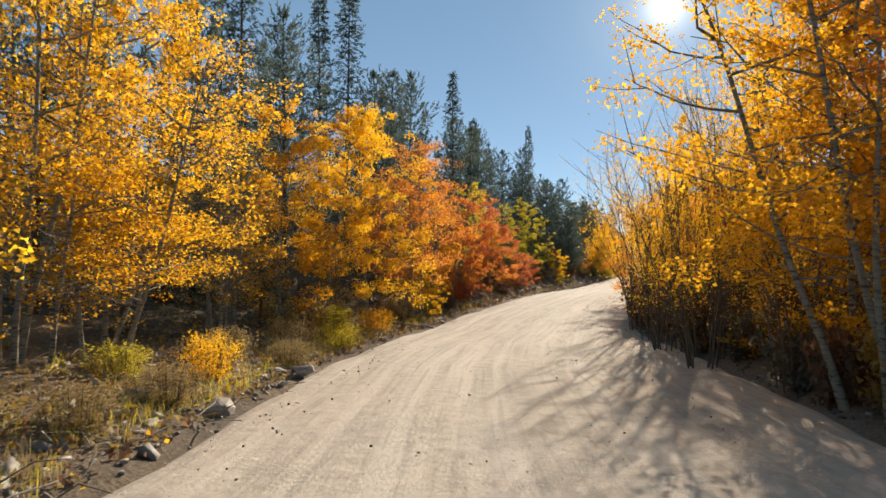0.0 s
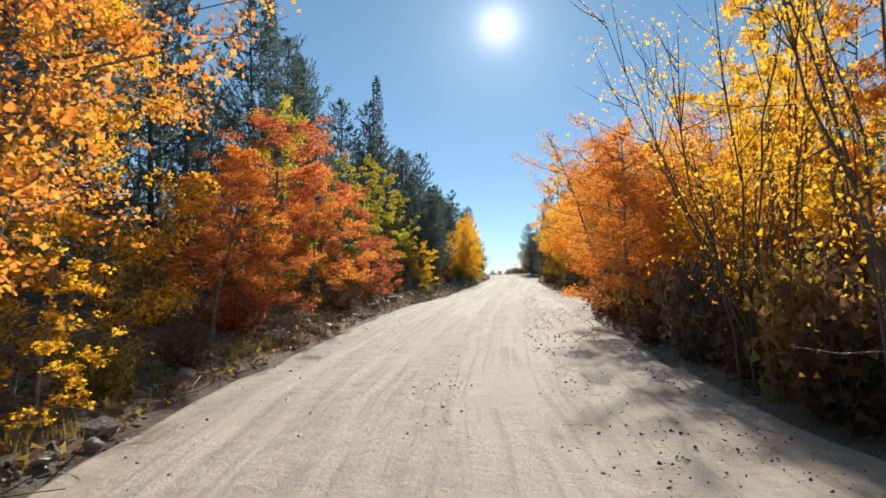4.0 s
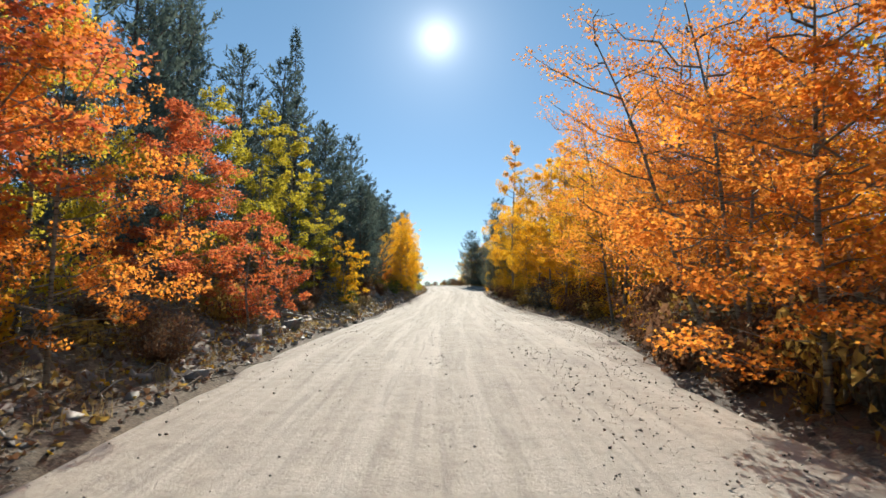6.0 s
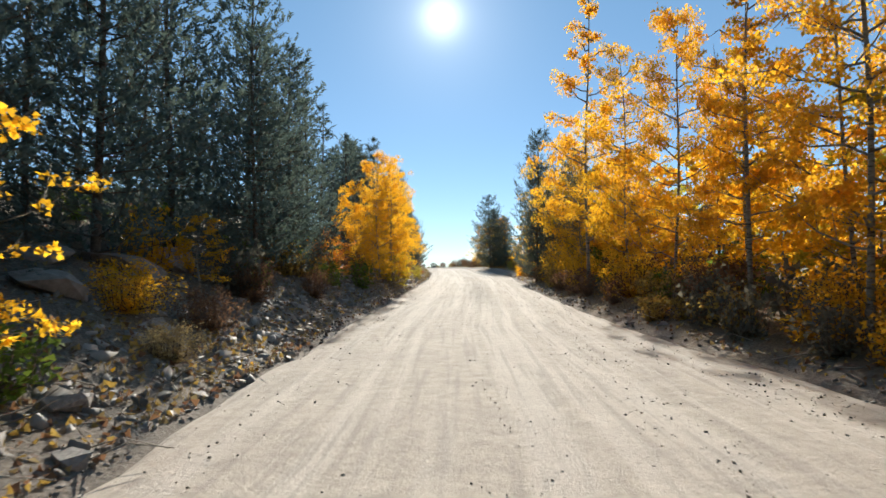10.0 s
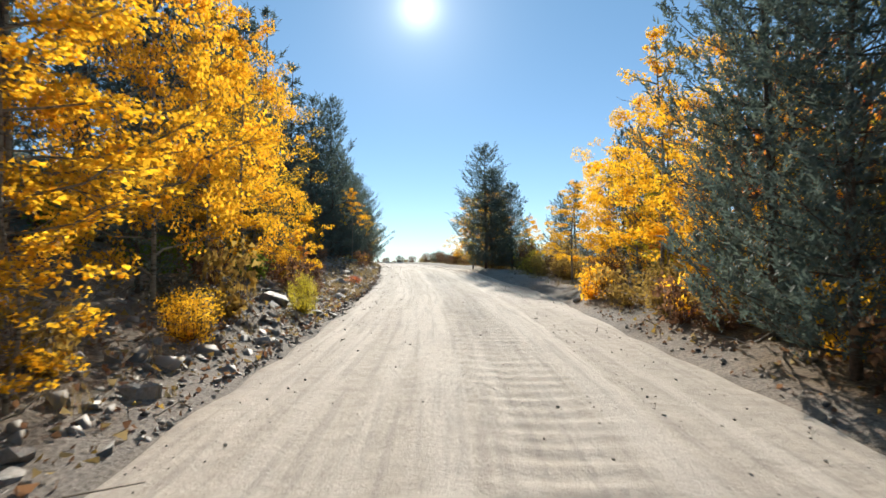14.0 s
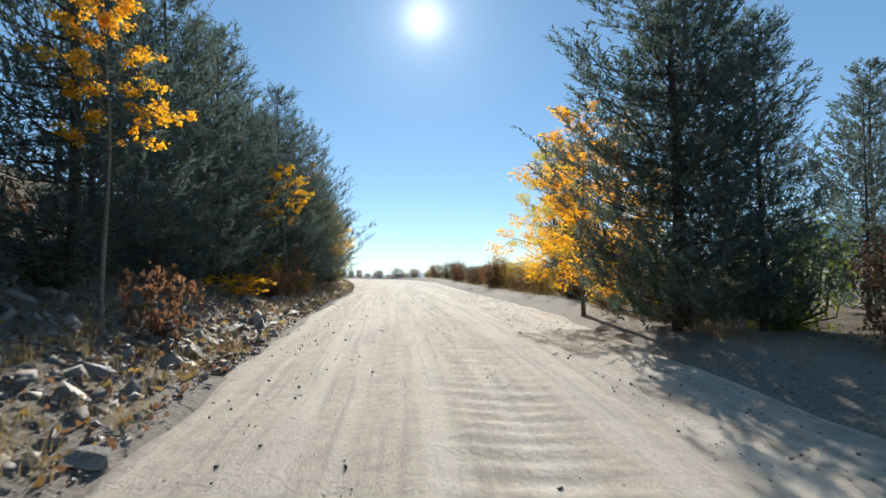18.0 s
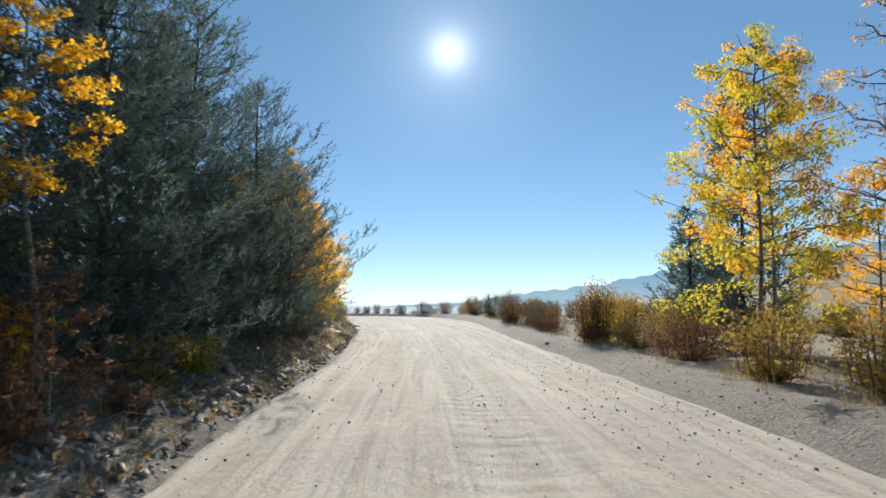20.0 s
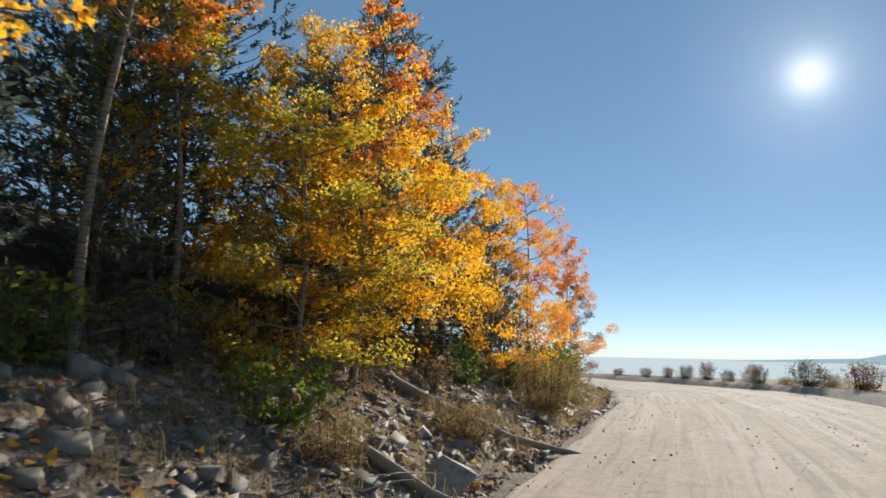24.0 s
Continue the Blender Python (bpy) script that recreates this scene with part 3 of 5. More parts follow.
def willow_meshes(seed, height=6.0, radius=1.8, stems=11, leaves=3600, size=0.04):
    """Meshes of the stems and the crown of a thicket: many thin stems that lean out from one foot, with upright twigs and scattered leaves."""
    r = np.random.default_rng(seed)
    shoots, bv, bf, tufts = [], [], [], []
    for k in range(stems):
        sv, sf = [], []
        a = k * 2.4 + r.uniform(-0.4, 0.4)
        out = r.uniform(0.15, 0.95) * radius
        h = height * r.uniform(0.72, 1.0) * (1 - 0.28 * (out / radius) ** 2)
        foot = np.array([math.cos(a), math.sin(a), 0]) * r.uniform(0.05, 0.35)
        pts = []
        for i in range(8):
            u = i / 7
            a2 = a + 0.25 * math.sin(u * 4 + k)
            pts.append(foot + np.array([math.cos(a2), math.sin(a2), 0]) * out * u ** 1.25 + np.array([0, 0, h * u ** 0.93 - (0.2 if i == 0 else 0)]) + r.normal(size=3) * 0.035 * (i > 0))
        tube(pts, [0.015 * (1 - u) ** 0.9 + 0.003 for u in np.linspace(0, 1, 8)], 5, sv, sf)
        shoots.append((sv, sf))
        P = np.array(pts)
        for m in range(15):
            w = r.uniform(0.16, 0.98) * 7
            o = np.array([np.interp(w, range(8), P[:, c]) for c in range(3)])
            d = np.array([math.cos(a), math.sin(a), 0]) * r.uniform(-0.2, 0.7) + np.array([0, 0, r.uniform(0.4, 1.1)]) + r.normal(size=3) * 0.35
            d /= np.linalg.norm(d)
            L = r.uniform(0.4, 1.0) * height / 6
            bend = r.normal(size=3) * 0.10
            q = [o, o + d * L * 0.5 + bend * 0.5, o + d * L + bend + np.array([0, 0, 0.08])]
            tube(q, [0.007, 0.005, 0.002], 3, bv, bf)
            Q = np.array(q)
            for e in range(4):
                if r.uniform() < 0.35 + 0.35 * (w / 7 > 0.7):
                    continue
                t = r.uniform(0.2, 2.0)
                tufts.append((*[np.interp(t, range(3), Q[:, c]) for c in range(3)], r.uniform(0.05, 0.16)))
    T = np.array(tufts)
    share = T[:, 3] ** 1.5 * (0.12 + smooth(0.12 * height, 0.5 * height, T[:, 2]))
    pick = r.choice(len(T), leaves, p=share / share.sum())
    c = T[pick, :3] + r.normal(size=(leaves, 3)) * T[pick, 3:]
    c[:, 2] = np.maximum(c[:, 2], 0.05)
    v, f = leaf_arrays(c, r.uniform(0.5, 1.15, leaves) * size, r, 0.4, True)
    return [mesh_of("stem", sv, sf, STEM_BARK) for sv, sf in shoots], crown_mesh(v, f, bv, bf, LEAF["yellow"], STEM_BARK)


def needle_arrays(bases, dirs, lengths, r, per=10, width=0.012, reach=0.10):
    """Shoots set about with long thin needles."""
    n = len(bases)
    k = per
    B, D, L = np.repeat(bases, k, 0), np.repeat(dirs, k, 0), np.repeat(lengths, k)[:, None]
    along = (np.tile(np.arange(k), n)[:, None] + r.uniform(0, 1, (n * k, 1))) / k
    side = np.cross(D, r.normal(size=(n * k, 3)))
    side /= np.linalg.norm(side, axis=1, keepdims=True) + 1e-9
    nd = D * 0.8 + side * r.uniform(0.45, 1.0, (n * k, 1))
    nd /= np.linalg.norm(nd, axis=1, keepdims=True)
    w = np.cross(nd, r.normal(size=(n * k, 3)))
    w /= np.linalg.norm(w, axis=1, keepdims=True) + 1e-9
    root = B + D * L * along
    tip = root + nd * reach * r.uniform(0.7, 1.25, (n * k, 1))
    v = np.stack([root + w * width, root - w * width, tip], 1).reshape(-1, 3)
    f = np.arange(len(v)).reshape(-1, 3)
    return v, f


def conifer_meshes(seed, height=9.0, radius=1.9, low=0.03, kind="pine", shoots=1250, per=8, width=0.030, reach=0.12, dens=0.9):
    r = np.random.default_rng(seed)
    tv, tf, bv, bf = [], [], [], []
    pts = [(0.06 * math.sin(u * 5 + seed), 0.06 * math.cos(u * 4 + seed), u * height - (0.3 if u == 0 else 0)) for u in np.linspace(0, 1, 10)]
    tube(pts, [0.0075 * height * (1 - u) ** 0.9 + 0.010 for u in np.linspace(0, 1, 10)], 7, tv, tf)
    bases, dirs, lens = [], [], []
    whorls = int(height * (3.0 if kind == "pine" else 4.0) * dens)
    side_bias = r.normal(size=8) * 0.16
    total = 0.0
    plan = []
    for i in range(whorls):
        u = low + (0.985 - low) * (i + r.uniform(-0.3, 0.3)) / whorls
        u = min(max(u, low), 0.985)
        w = (u - low) / (1 - low)
        for b in range(5 if kind == "pine" else 6):
            a = i * 1.3 + b * 2 * math.pi / (5 if kind == "pine" else 6) + r.uniform(-0.4, 0.4)
            if kind == "pine":
                prof = (1 - w) ** 0.7 * (0.75 + 0.25 * min(1, w * 5))
            else:
                prof = (1 - w) ** 0.95
            L = radius * prof * r.uniform(0.62, 1.18) * (1 + side_bias[int(a * 8 / 6.2832) % 8]) + 0.14
            if r.uniform() < 0.10:
                continue
            plan.append((u, a, L, w))
            total += L
    for u, a, L, w in plan:
        out = np.array([math.cos(a), math.sin(a), 0])
        at = np.array([0, 0, u * height])
        if kind == "pine":
            lift = [0, 0.04, 0.16 + 0.25 * w, 0.42 + 0.5 * w]
        else:
            lift = [0, -0.10 + 0.3 * w, -0.24 + 0.45 * w, -0.22 + 0.6 * w]
        q = [at + out * L * s + np.array([0, 0, lift[k] * L]) + r.normal(size=3) * 0.02 * (k > 0) for k, s in enumerate((0, 0.35, 0.7, 1.0))]
        tube(q, [0.02 * (0.5 + L / 2), 0.014, 0.009, 0.004], 3, bv, bf)
        Q = np.array(q)
        k = max(5, int(shoots * L / total))
        s = (r.uniform(0.04, 1.0, k) ** 0.85) * 3
        c = np.stack([np.interp(s, range(4), Q[:, m]) for m in range(3)], 1)
        side = np.cross(out, [0, 0, 1])
        fan = r.uniform(-1, 1, k) * (0.42 if kind == "pine" else 0.26) * L * (0.25 + (1 - s / 3) * 0.9)
        c = c + side * fan[:, None] + np.array([0, 0, 1]) * r.normal(size=(k, 1)) * 0.09
        d = out * (0.45 if kind == "pine" else 0.7) + side * np.sign(fan)[:, None] * 0.4 + np.array([0, 0, 1]) * (r.uniform(0.5, 1.5, (k, 1)) if kind == "pine" else r.uniform(-0.5, 0.3, (k, 1)))
        d = d + r.normal(size=(k, 3)) * 0.25
        d /= np.linalg.norm(d, axis=1, keepdims=True)
        bases.append(c)
        dirs.append(d)
        lens.append(r.uniform(0.20, 0.44, k) * (1.0 if kind == "pine" else 0.65))
    k = 14
    bases.append(np.tile([0, 0, height * 0.975], (k, 1)) + r.normal(size=(k, 3)) * 0.06)
    up = np.array([0, 0, 1.0]) + r.normal(size=(k, 3)) * 0.35
    dirs.append(up / np.linalg.norm(up, axis=1, keepdims=True))
    lens.append(r.uniform(0.2, 0.4, k))
    mat = LEAF["needle" if kind == "pine" else "spruce"]
    v, f = needle_arrays(np.concatenate(bases), np.concatenate(dirs), np.concatenate(lens), r, per, width, reach)
    return [mesh_of("trunk", tv, tf, PINE_BARK)], crown_mesh(v, f, bv, bf, mat, PINE_BARK)


def plant(name, meshes, x, y, scale, turn, label, category, group, mat=None):
    """A tree or bush as one thing with its parts, standing on the ground."""
    root = new(name)
    root.empty_display_size = 0.3
    root.matrix_world = Matrix.LocRotScale((x, y, gz(x, y) - 0.03), Euler((0, 0, turn)), scale)
    tagged(root, label, category, group)
    trunks, crown = meshes
    for me in [*trunks, crown]:
        ob = new(me.name.split(".")[0], me)
        ob.parent = root
        if me is crown and mat is not None:
            ob.material_slots[0].link = "OBJECT"
            ob.material_slots[0].material = mat
    return root


ASPENS = [aspen_meshes(11), aspen_meshes(12, low=0.08, limbs=34), aspen_meshes(13, low=0.2, radius=1.3), aspen_meshes(14, low=0.05, limbs=34, radius=1.5),
          aspen_meshes(15, low=0.25, top_heavy=0.8)]
CLUMPS = [aspen_meshes(21, height=7.2, stems=3, radius=1.8, leaves=18000, size=0.051, limbs=46, low=0.2), aspen_meshes(22, height=7.2, stems=4, radius=1.9, leaves=18000, size=0.051, limbs=50, low=0.18, lean=0.22),
          aspen_meshes(23, height=7.2, stems=3, radius=1.9, leaves=18000, size=0.051, limbs=46, low=0.28, lean=0.2)]
SLIM = [aspen_meshes(31, height=7.5, radius=1.1, leaves=8600, low=0.24, limbs=30, size=0.060, top_heavy=-0.1), aspen_meshes(32, height=7.5, radius=1.15, leaves=8800, low=0.16, limbs=32, size=0.060, top_heavy=-0.2)]
TOPPED = [aspen_meshes(35, height=7.5, radius=1.0, leaves=4600, low=0.5, limbs=22, size=0.060, top_heavy=0.2)]
SPARSE = [aspen_meshes(41, height=9.5, radius=1.5, leaves=4400, low=0.10, limbs=64, stems=4, lean=0.2, gaps=0.3, size=0.056), aspen_meshes(42, height=9.5, radius=1.5, leaves=4800, low=0.12, limbs=60, stems=3, lean=0.15, gaps=0.35, size=0.056)]
WILLOWS = [willow_meshes(45), willow_meshes(46, stems=13, radius=2.0, leaves=4400), willow_meshes(47, stems=10, leaves=3000)]
SAPLINGS = [aspen_meshes(51, height=3.0, radius=0.75, leaves=3000, low=0.12, limbs=22, size=0.054), aspen_meshes(52, height=3.0, radius=0.7, leaves=2600, low=0.08, limbs=20, stems=2, size=0.054)]
FAR_ASPENS = [aspen_meshes(55, leaves=2200, size=0.15, limbs=20), aspen_meshes(56, leaves=2200, size=0.15, limbs=20, low=0.05, stems=2)]
PINES = [conifer_meshes(61), conifer_meshes(62, radius=2.1), conifer_meshes(63, radius=1.7), conifer_meshes(64, radius=2.0, low=0.08)]
NEAR_PINES = [conifer_meshes(65, shoots=2500, per=11, width=0.015, reach=0.115), conifer_meshes(66, radius=2.1, shoots=2500, per=11, width=0.015, reach=0.115),
              conifer_meshes(67, radius=1.8, shoots=2500, per=11, width=0.015, reach=0.115)]
CLOSE_PINES = [conifer_meshes(68, shoots=3000, per=14, width=0.010, reach=0.09), conifer_meshes(69, radius=2.1, shoots=3000, per=14, width=0.010, reach=0.09)]
SPRUCES = [conifer_meshes(71, 12.0, 1.9, 0.06, "spruce", 1100, 8, 0.024, 0.13), conifer_meshes(72, 12.0, 1.5, 0.12, "spruce", 700, 8, 0.024, 0.13)]
FAR_PINES = [conifer_meshes(81, 9.0, 1.9, 0.02, "pine", 430, 7, 0.026, 0.19, 0.5), conifer_meshes(82, 9.0, 2.0, 0.03, "spruce", 430, 7, 0.026, 0.19, 0.4)]
KINDS = {"L": [ASPENS[1], ASPENS[3]], "A": ASPENS, "C": CLUMPS, "N": SLIM, "M": TOPPED, "B": SPARSE, "W": WILLOWS, "S": SAPLINGS, "P": PINES, "Q": NEAR_PINES, "R": CLOSE_PINES, "T": SPRUCES, "F": FAR_PINES, "G": FAR_ASPENS}
NATIVE = {"L": (6.0, 1.45), "A": (6.0, 1.4), "C": (7.2, 1.9), "N": (7.5, 1.12), "M": (7.5, 1.0), "B": (9.5, 1.5), "W": (6.0, 1.85), "S": (3.0, 0.75), "P": (9.0, 1.9), "Q": (9.0, 1.9), "R": (9.0, 1.95), "T": (12.0, 1.8), "F": (9.0, 1.95), "G": (6.0, 1.4)}
WORDS = {"yellow": "bright yellow", "gold": "golden yellow", "orange": "deep orange", "red": "rusty red", "lime": "yellow-green", "green": "green", "rust": "brown and rust"}
FORM = {"L": "aspen tree leafy to the ground with {} leaves",
        "A": "aspen tree with {} autumn leaves beside the dirt road", "C": "aspen clump of several pale trunks with {} leaves",
        "N": "slim young aspen with {} autumn leaves by the road", "B": "half-bare aspen thicket with few {} leaves",
        "W": "half-bare willow thicket of thin grey stems with {} leaves",
        "M": "slim aspen with {} leaves near its top",
        "G": "aspen with {} leaves in the wood behind the road",
        "S": "small aspen sapling with {} leaves at the road edge"}
tree_count = 0


def tree(kind, x, y, top, radius, tone="", tall="dark green lodgepole pine with upturned shoots by the road"):
    """Top: height above the road surface."""
    global tree_count
    tree_count += 1
    pool = KINDS[kind]
    meshes = pool[tree_count % len(pool)]
    h0, r0 = NATIVE[kind]
    h = top + float(road_z(y)) - gz(x, y)
    s = Vector((radius / r0, radius / r0, h / h0))
    turn = (tree_count * 2.399) % 6.283
    if kind == "F":
        return plant("pine_tree", meshes, x, y, s, turn, "dark green conifer in the forest behind the road", "tree", "forest conifers")
    if kind in "PQRT":
        label = tall if kind in "PQR" else "tall dark spruce with drooping branches on the slope"
        return plant("pine_tree" if kind in "PQR" else "spruce_tree", meshes, x, y, s, turn, label, "tree", "conifers along the road")
    if kind == "W":
        return plant("willow_thicket", meshes, x, y, s, turn, FORM[kind].format(WORDS[tone]), "thicket", "willow thickets at the first bend", LEAF[tone])
    return plant("aspen_sapling" if kind == "S" else "aspen_tree", meshes, x, y, s, turn, FORM[kind].format(WORDS[tone]), "tree", "autumn aspens along the road", LEAF[tone])


# left of the road, from the first bend to the crest
for row in [
    ("C", -7.9, 6.6, 6.6, 1.7, "gold"), ("A", -8.8, 8.8, 7.0, 1.5, "yellow"), ("A", -7.4, 3.6, 6.0, 1.4, "yellow"), ("B", -8.6, 11.6, 6.5, 1.1, "yellow"), ("B", -9.5, 13.2, 6.3, 1.2, "gold"),
    ("A", -9.3, 15.0, 6.4, 1.4, "gold"), ("A", -9.1, 17.0, 6.8, 1.4, "yellow"), ("A", -8.9, 19.2, 7.3, 1.5, "yellow"),
    ("C", -8.8, 22.8, 7.2, 2.1, "orange"), ("S", -8.1, 22.9, 1.9, 0.6, "yellow"), ("A", -9.6, 25.5, 6.2, 1.4, "gold"),
    ("A", -9.1, 28.7, 3.9, 1.1, "orange"), ("A", -9.2, 30.6, 3.7, 1.0, "red"), ("A", -9.6, 32.8, 5.4, 1.7, "red"), ("A", -8.8, 33.9, 4.3, 1.0, "orange"),
    ("A", -10.3, 35.8, 6.6, 1.2, "lime"), ("A", -9.2, 37.6, 4.3, 1.2, "red"), ("S", -8.6, 40.6, 2.7, 0.8, "red"), ("N", -9.9, 42.0, 6.0, 1.0, "lime"),
    ("S", -8.7, 44.2, 2.5, 0.75, "red"), ("N", -10.0, 46.4, 6.8, 1.1, "lime"), ("N", -9.5, 48.8, 6.8, 1.1, "lime"), ("S", -8.7, 55.0, 3.6, 0.95, "yellow"), ("N", -9.6, 53.7, 6.1, 0.95, "lime"),
    ("S", -9.6, 51.5, 3.2, 0.7, "lime"), ("S", -9.4, 63.0, 2.6, 0.6, "gold"), ("S", -8.5, 73.5, 3.0, 0.8, "orange"),
    ("L", -8.1, 76.2, 4.6, 1.0, "gold"), ("L", -7.5, 79.4, 6.4, 1.25, "gold"), ("L", -7.0, 81.6, 6.0, 1.1, "yellow"), ("S", -6.9, 80.6, 2.0, 0.7, "lime"), ("S", -7.5, 77.6, 2.0, 0.7, "yellow"), ("S", -6.9, 84.4, 2.1, 0.65, "yellow"), ("L", -8.3, 86.4, 5.8, 1.2, "gold"), ("N", -7.4, 84.9, 5.8, 1.2, "yellow"),
    ("L", -7.8, 89.2, 7.6, 1.3, "gold"), ("N", -8.0, 92.2, 6.6, 1.1, "yellow"), ("L", -7.9, 95.0, 7.2, 1.2, "gold"), ("L", -9.0, 97.6, 4.4, 1.3, "gold"), ("C", -9.0, 98.8, 6.6, 1.6, "yellow"),
    ("S", -7.4, 99.7, 3.4, 0.6, "yellow"), ("S", -8.1, 102.6, 2.2, 0.6, "orange"), ("S", -9.0, 111.8, 3.4, 0.65, "gold"), ("S", -9.5, 112.9, 3.4, 0.6, "gold"),
    ("M", -7.7, 118.6, 5.2, 0.7, "gold"), ("M", -8.1, 131.6, 4.6, 0.75, "yellow"), ("S", -7.9, 131.2, 2.0, 0.5, "rust"), ("A", -9.6, 146.0, 5.0, 1.1, "gold"),
    ("A", -10.6, 148.6, 6.0, 1.3, "yellow"), ("L", -9.6, 151.0, 5.0, 1.25, "yellow"), ("L", -9.5, 149.7, 5.4, 1.2, "yellow"), ("S", -9.1, 150.6, 2.4, 0.8, "lime"), ("S", -9.3, 148.8, 2.2, 0.8, "yellow"), ("L", -10.5, 152.4, 5.8, 1.4, "lime"), ("M", -11.5, 155.6, 7.2, 1.0, "orange"), ("M", -12.4, 157.4, 6.4, 0.9, "lime"), ("L", -11.0, 158.0, 4.6, 1.2, "lime"), ("A", -12.4, 159.6, 6.5, 1.3, "yellow"), ("N", -10.7, 153.2, 8.2, 1.1, "gold"),
    ("L", -11.4, 159.4, 5.2, 1.4, "yellow"), ("N", -12.4, 161.4, 8.2, 1.3, "orange"), ("L", -12.0, 163.0, 6.2, 1.2, "gold"), ("L", -12.3, 166.2, 5.6, 1.1, "gold"), ("L", -13.0, 169.8, 6.5, 1.2, "orange"),
    ("A", -13.6, 174.0, 5.5, 1.0, "orange"), ("A", -14.7, 178.0, 4.6, 1.0, "rust"), ("M", -12.6, 154.0, 7.4, 1.1, "yellow"), ("A", -13.6, 158.0, 7.0, 1.4, "gold"),
]:
    tree(*row)
for row in [
    (-10.4, 70.0, 10.6, 2.4), (-9.4, 70.8, 8.2, 1.9), (-9.2, 66.0, 7.0, 1.8), (-11.2, 66.0, 10.2, 2.4), (-11.4, 74.5, 10.0, 2.3), (-10.6, 61.5, 9.6, 2.2), (-11.2, 57.0, 9.6, 2.2),
    (-10.6, 79.0, 8.8, 2.2), (-10.8, 84.0, 9.2, 2.2), (-10.4, 90.0, 8.8, 2.2), (-10.4, 96.0, 9.0, 2.2), (-10.6, 101.0, 9.2, 2.3), (-10.6, 105.4, 10.6, 2.3), (-10.8, 109.6, 12.1, 2.4),
    (-10.2, 113.0, 10.5, 2.3), (-9.6, 115.6, 9.5, 2.2), (-9.2, 120.6, 10.6, 2.3), (-8.9, 123.4, 7.4, 2.0), (-9.0, 127.4, 7.2, 2.0), (-10.6, 130.5, 8.6, 2.3), (-8.9, 134.2, 7.6, 2.2),
    (-9.2, 138.2, 7.4, 2.2), (-8.9, 141.6, 6.9, 1.9), (-8.8, 144.4, 5.6, 1.9), (-11.4, 126.0, 8.6, 2.3), (-11.0, 140.5, 8.2, 2.4), (-11.0, 119.0, 8.4, 2.2), (-13.8, 163.5, 8.8, 2.2), (-14.6, 159.0, 9.2, 2.2),
    (-13.4, 56.0, 11.6, 2.3), (-12.4, 60.0, 12.4, 2.3), (-14.0, 50.5, 12.4, 2.4), (-13.0, 45.0, 11.4, 2.3), (-12.6, 40.0, 11.0, 2.3), (-12.2, 27.0, 10.4, 2.2), (-12.4, 20.0, 10.8, 2.2), (-12.0, 15.0, 10.4, 2.2), (-11.6, 10.0, 9.6, 2.2), (-12.8, 30.5, 11.4, 2.3), (-13.6, 35.0, 12.6, 2.4), (-11.4, 153.6, 5.0, 1.6), (-11.0, 149.4, 5.4, 1.6), (-9.2, 100.0, 3.4, 1.2), (-9.4, 103.2, 4.2, 1.3), (-12.9, 160.6, 6.0, 1.8), (-13.5, 165.6, 6.2, 1.8), (-13.4, 157.0, 6.4, 1.8), (-14.4, 162.0, 7.4, 1.9), (-14.8, 155.0, 7.0, 1.9), (-14.2, 169.5, 5.6, 1.6), (-9.9, 136.2, 7.0, 2.0), (-9.0, 143.2, 5.6, 1.8), (-9.8, 132.0, 6.6, 1.8), (-10.8, 117.0, 7.4, 1.9),
]:
    away = float(left_edge(row[1])) - row[0]
    tree("F" if away > 4.4 and 74 < row[1] < 145 else "R" if away < 2.6 and 130 < row[1] < 147 else "Q" if away < 4.4 and 100 < row[1] < 150 else "P", *row)
for row in [(-12.2, 107.0, 11.0, 2.4), (-12.6, 111.4, 11.6, 2.5), (-11.9, 116.2, 10.4, 2.4), (-11.8, 102.2, 10.6, 2.4), (-11.6, 98.0, 10.0, 2.3), (-13.4, 113.6, 12.6, 2.5)]:
    tree("P", *row)
for row in [(-19.7, 62.0, 20.6, 2.2), (-12.4, 62.4, 14.9, 1.3), (-16.3, 57.2, 14.8, 1.9), (-17.2, 60.5, 14.6, 1.9), (-20.0, 40.0, 21.5, 2.4), (-19.0, 27.0, 18.5, 2.3), (-21.0, 38.0, 20.0, 2.2)]:
    tree("T", *row)

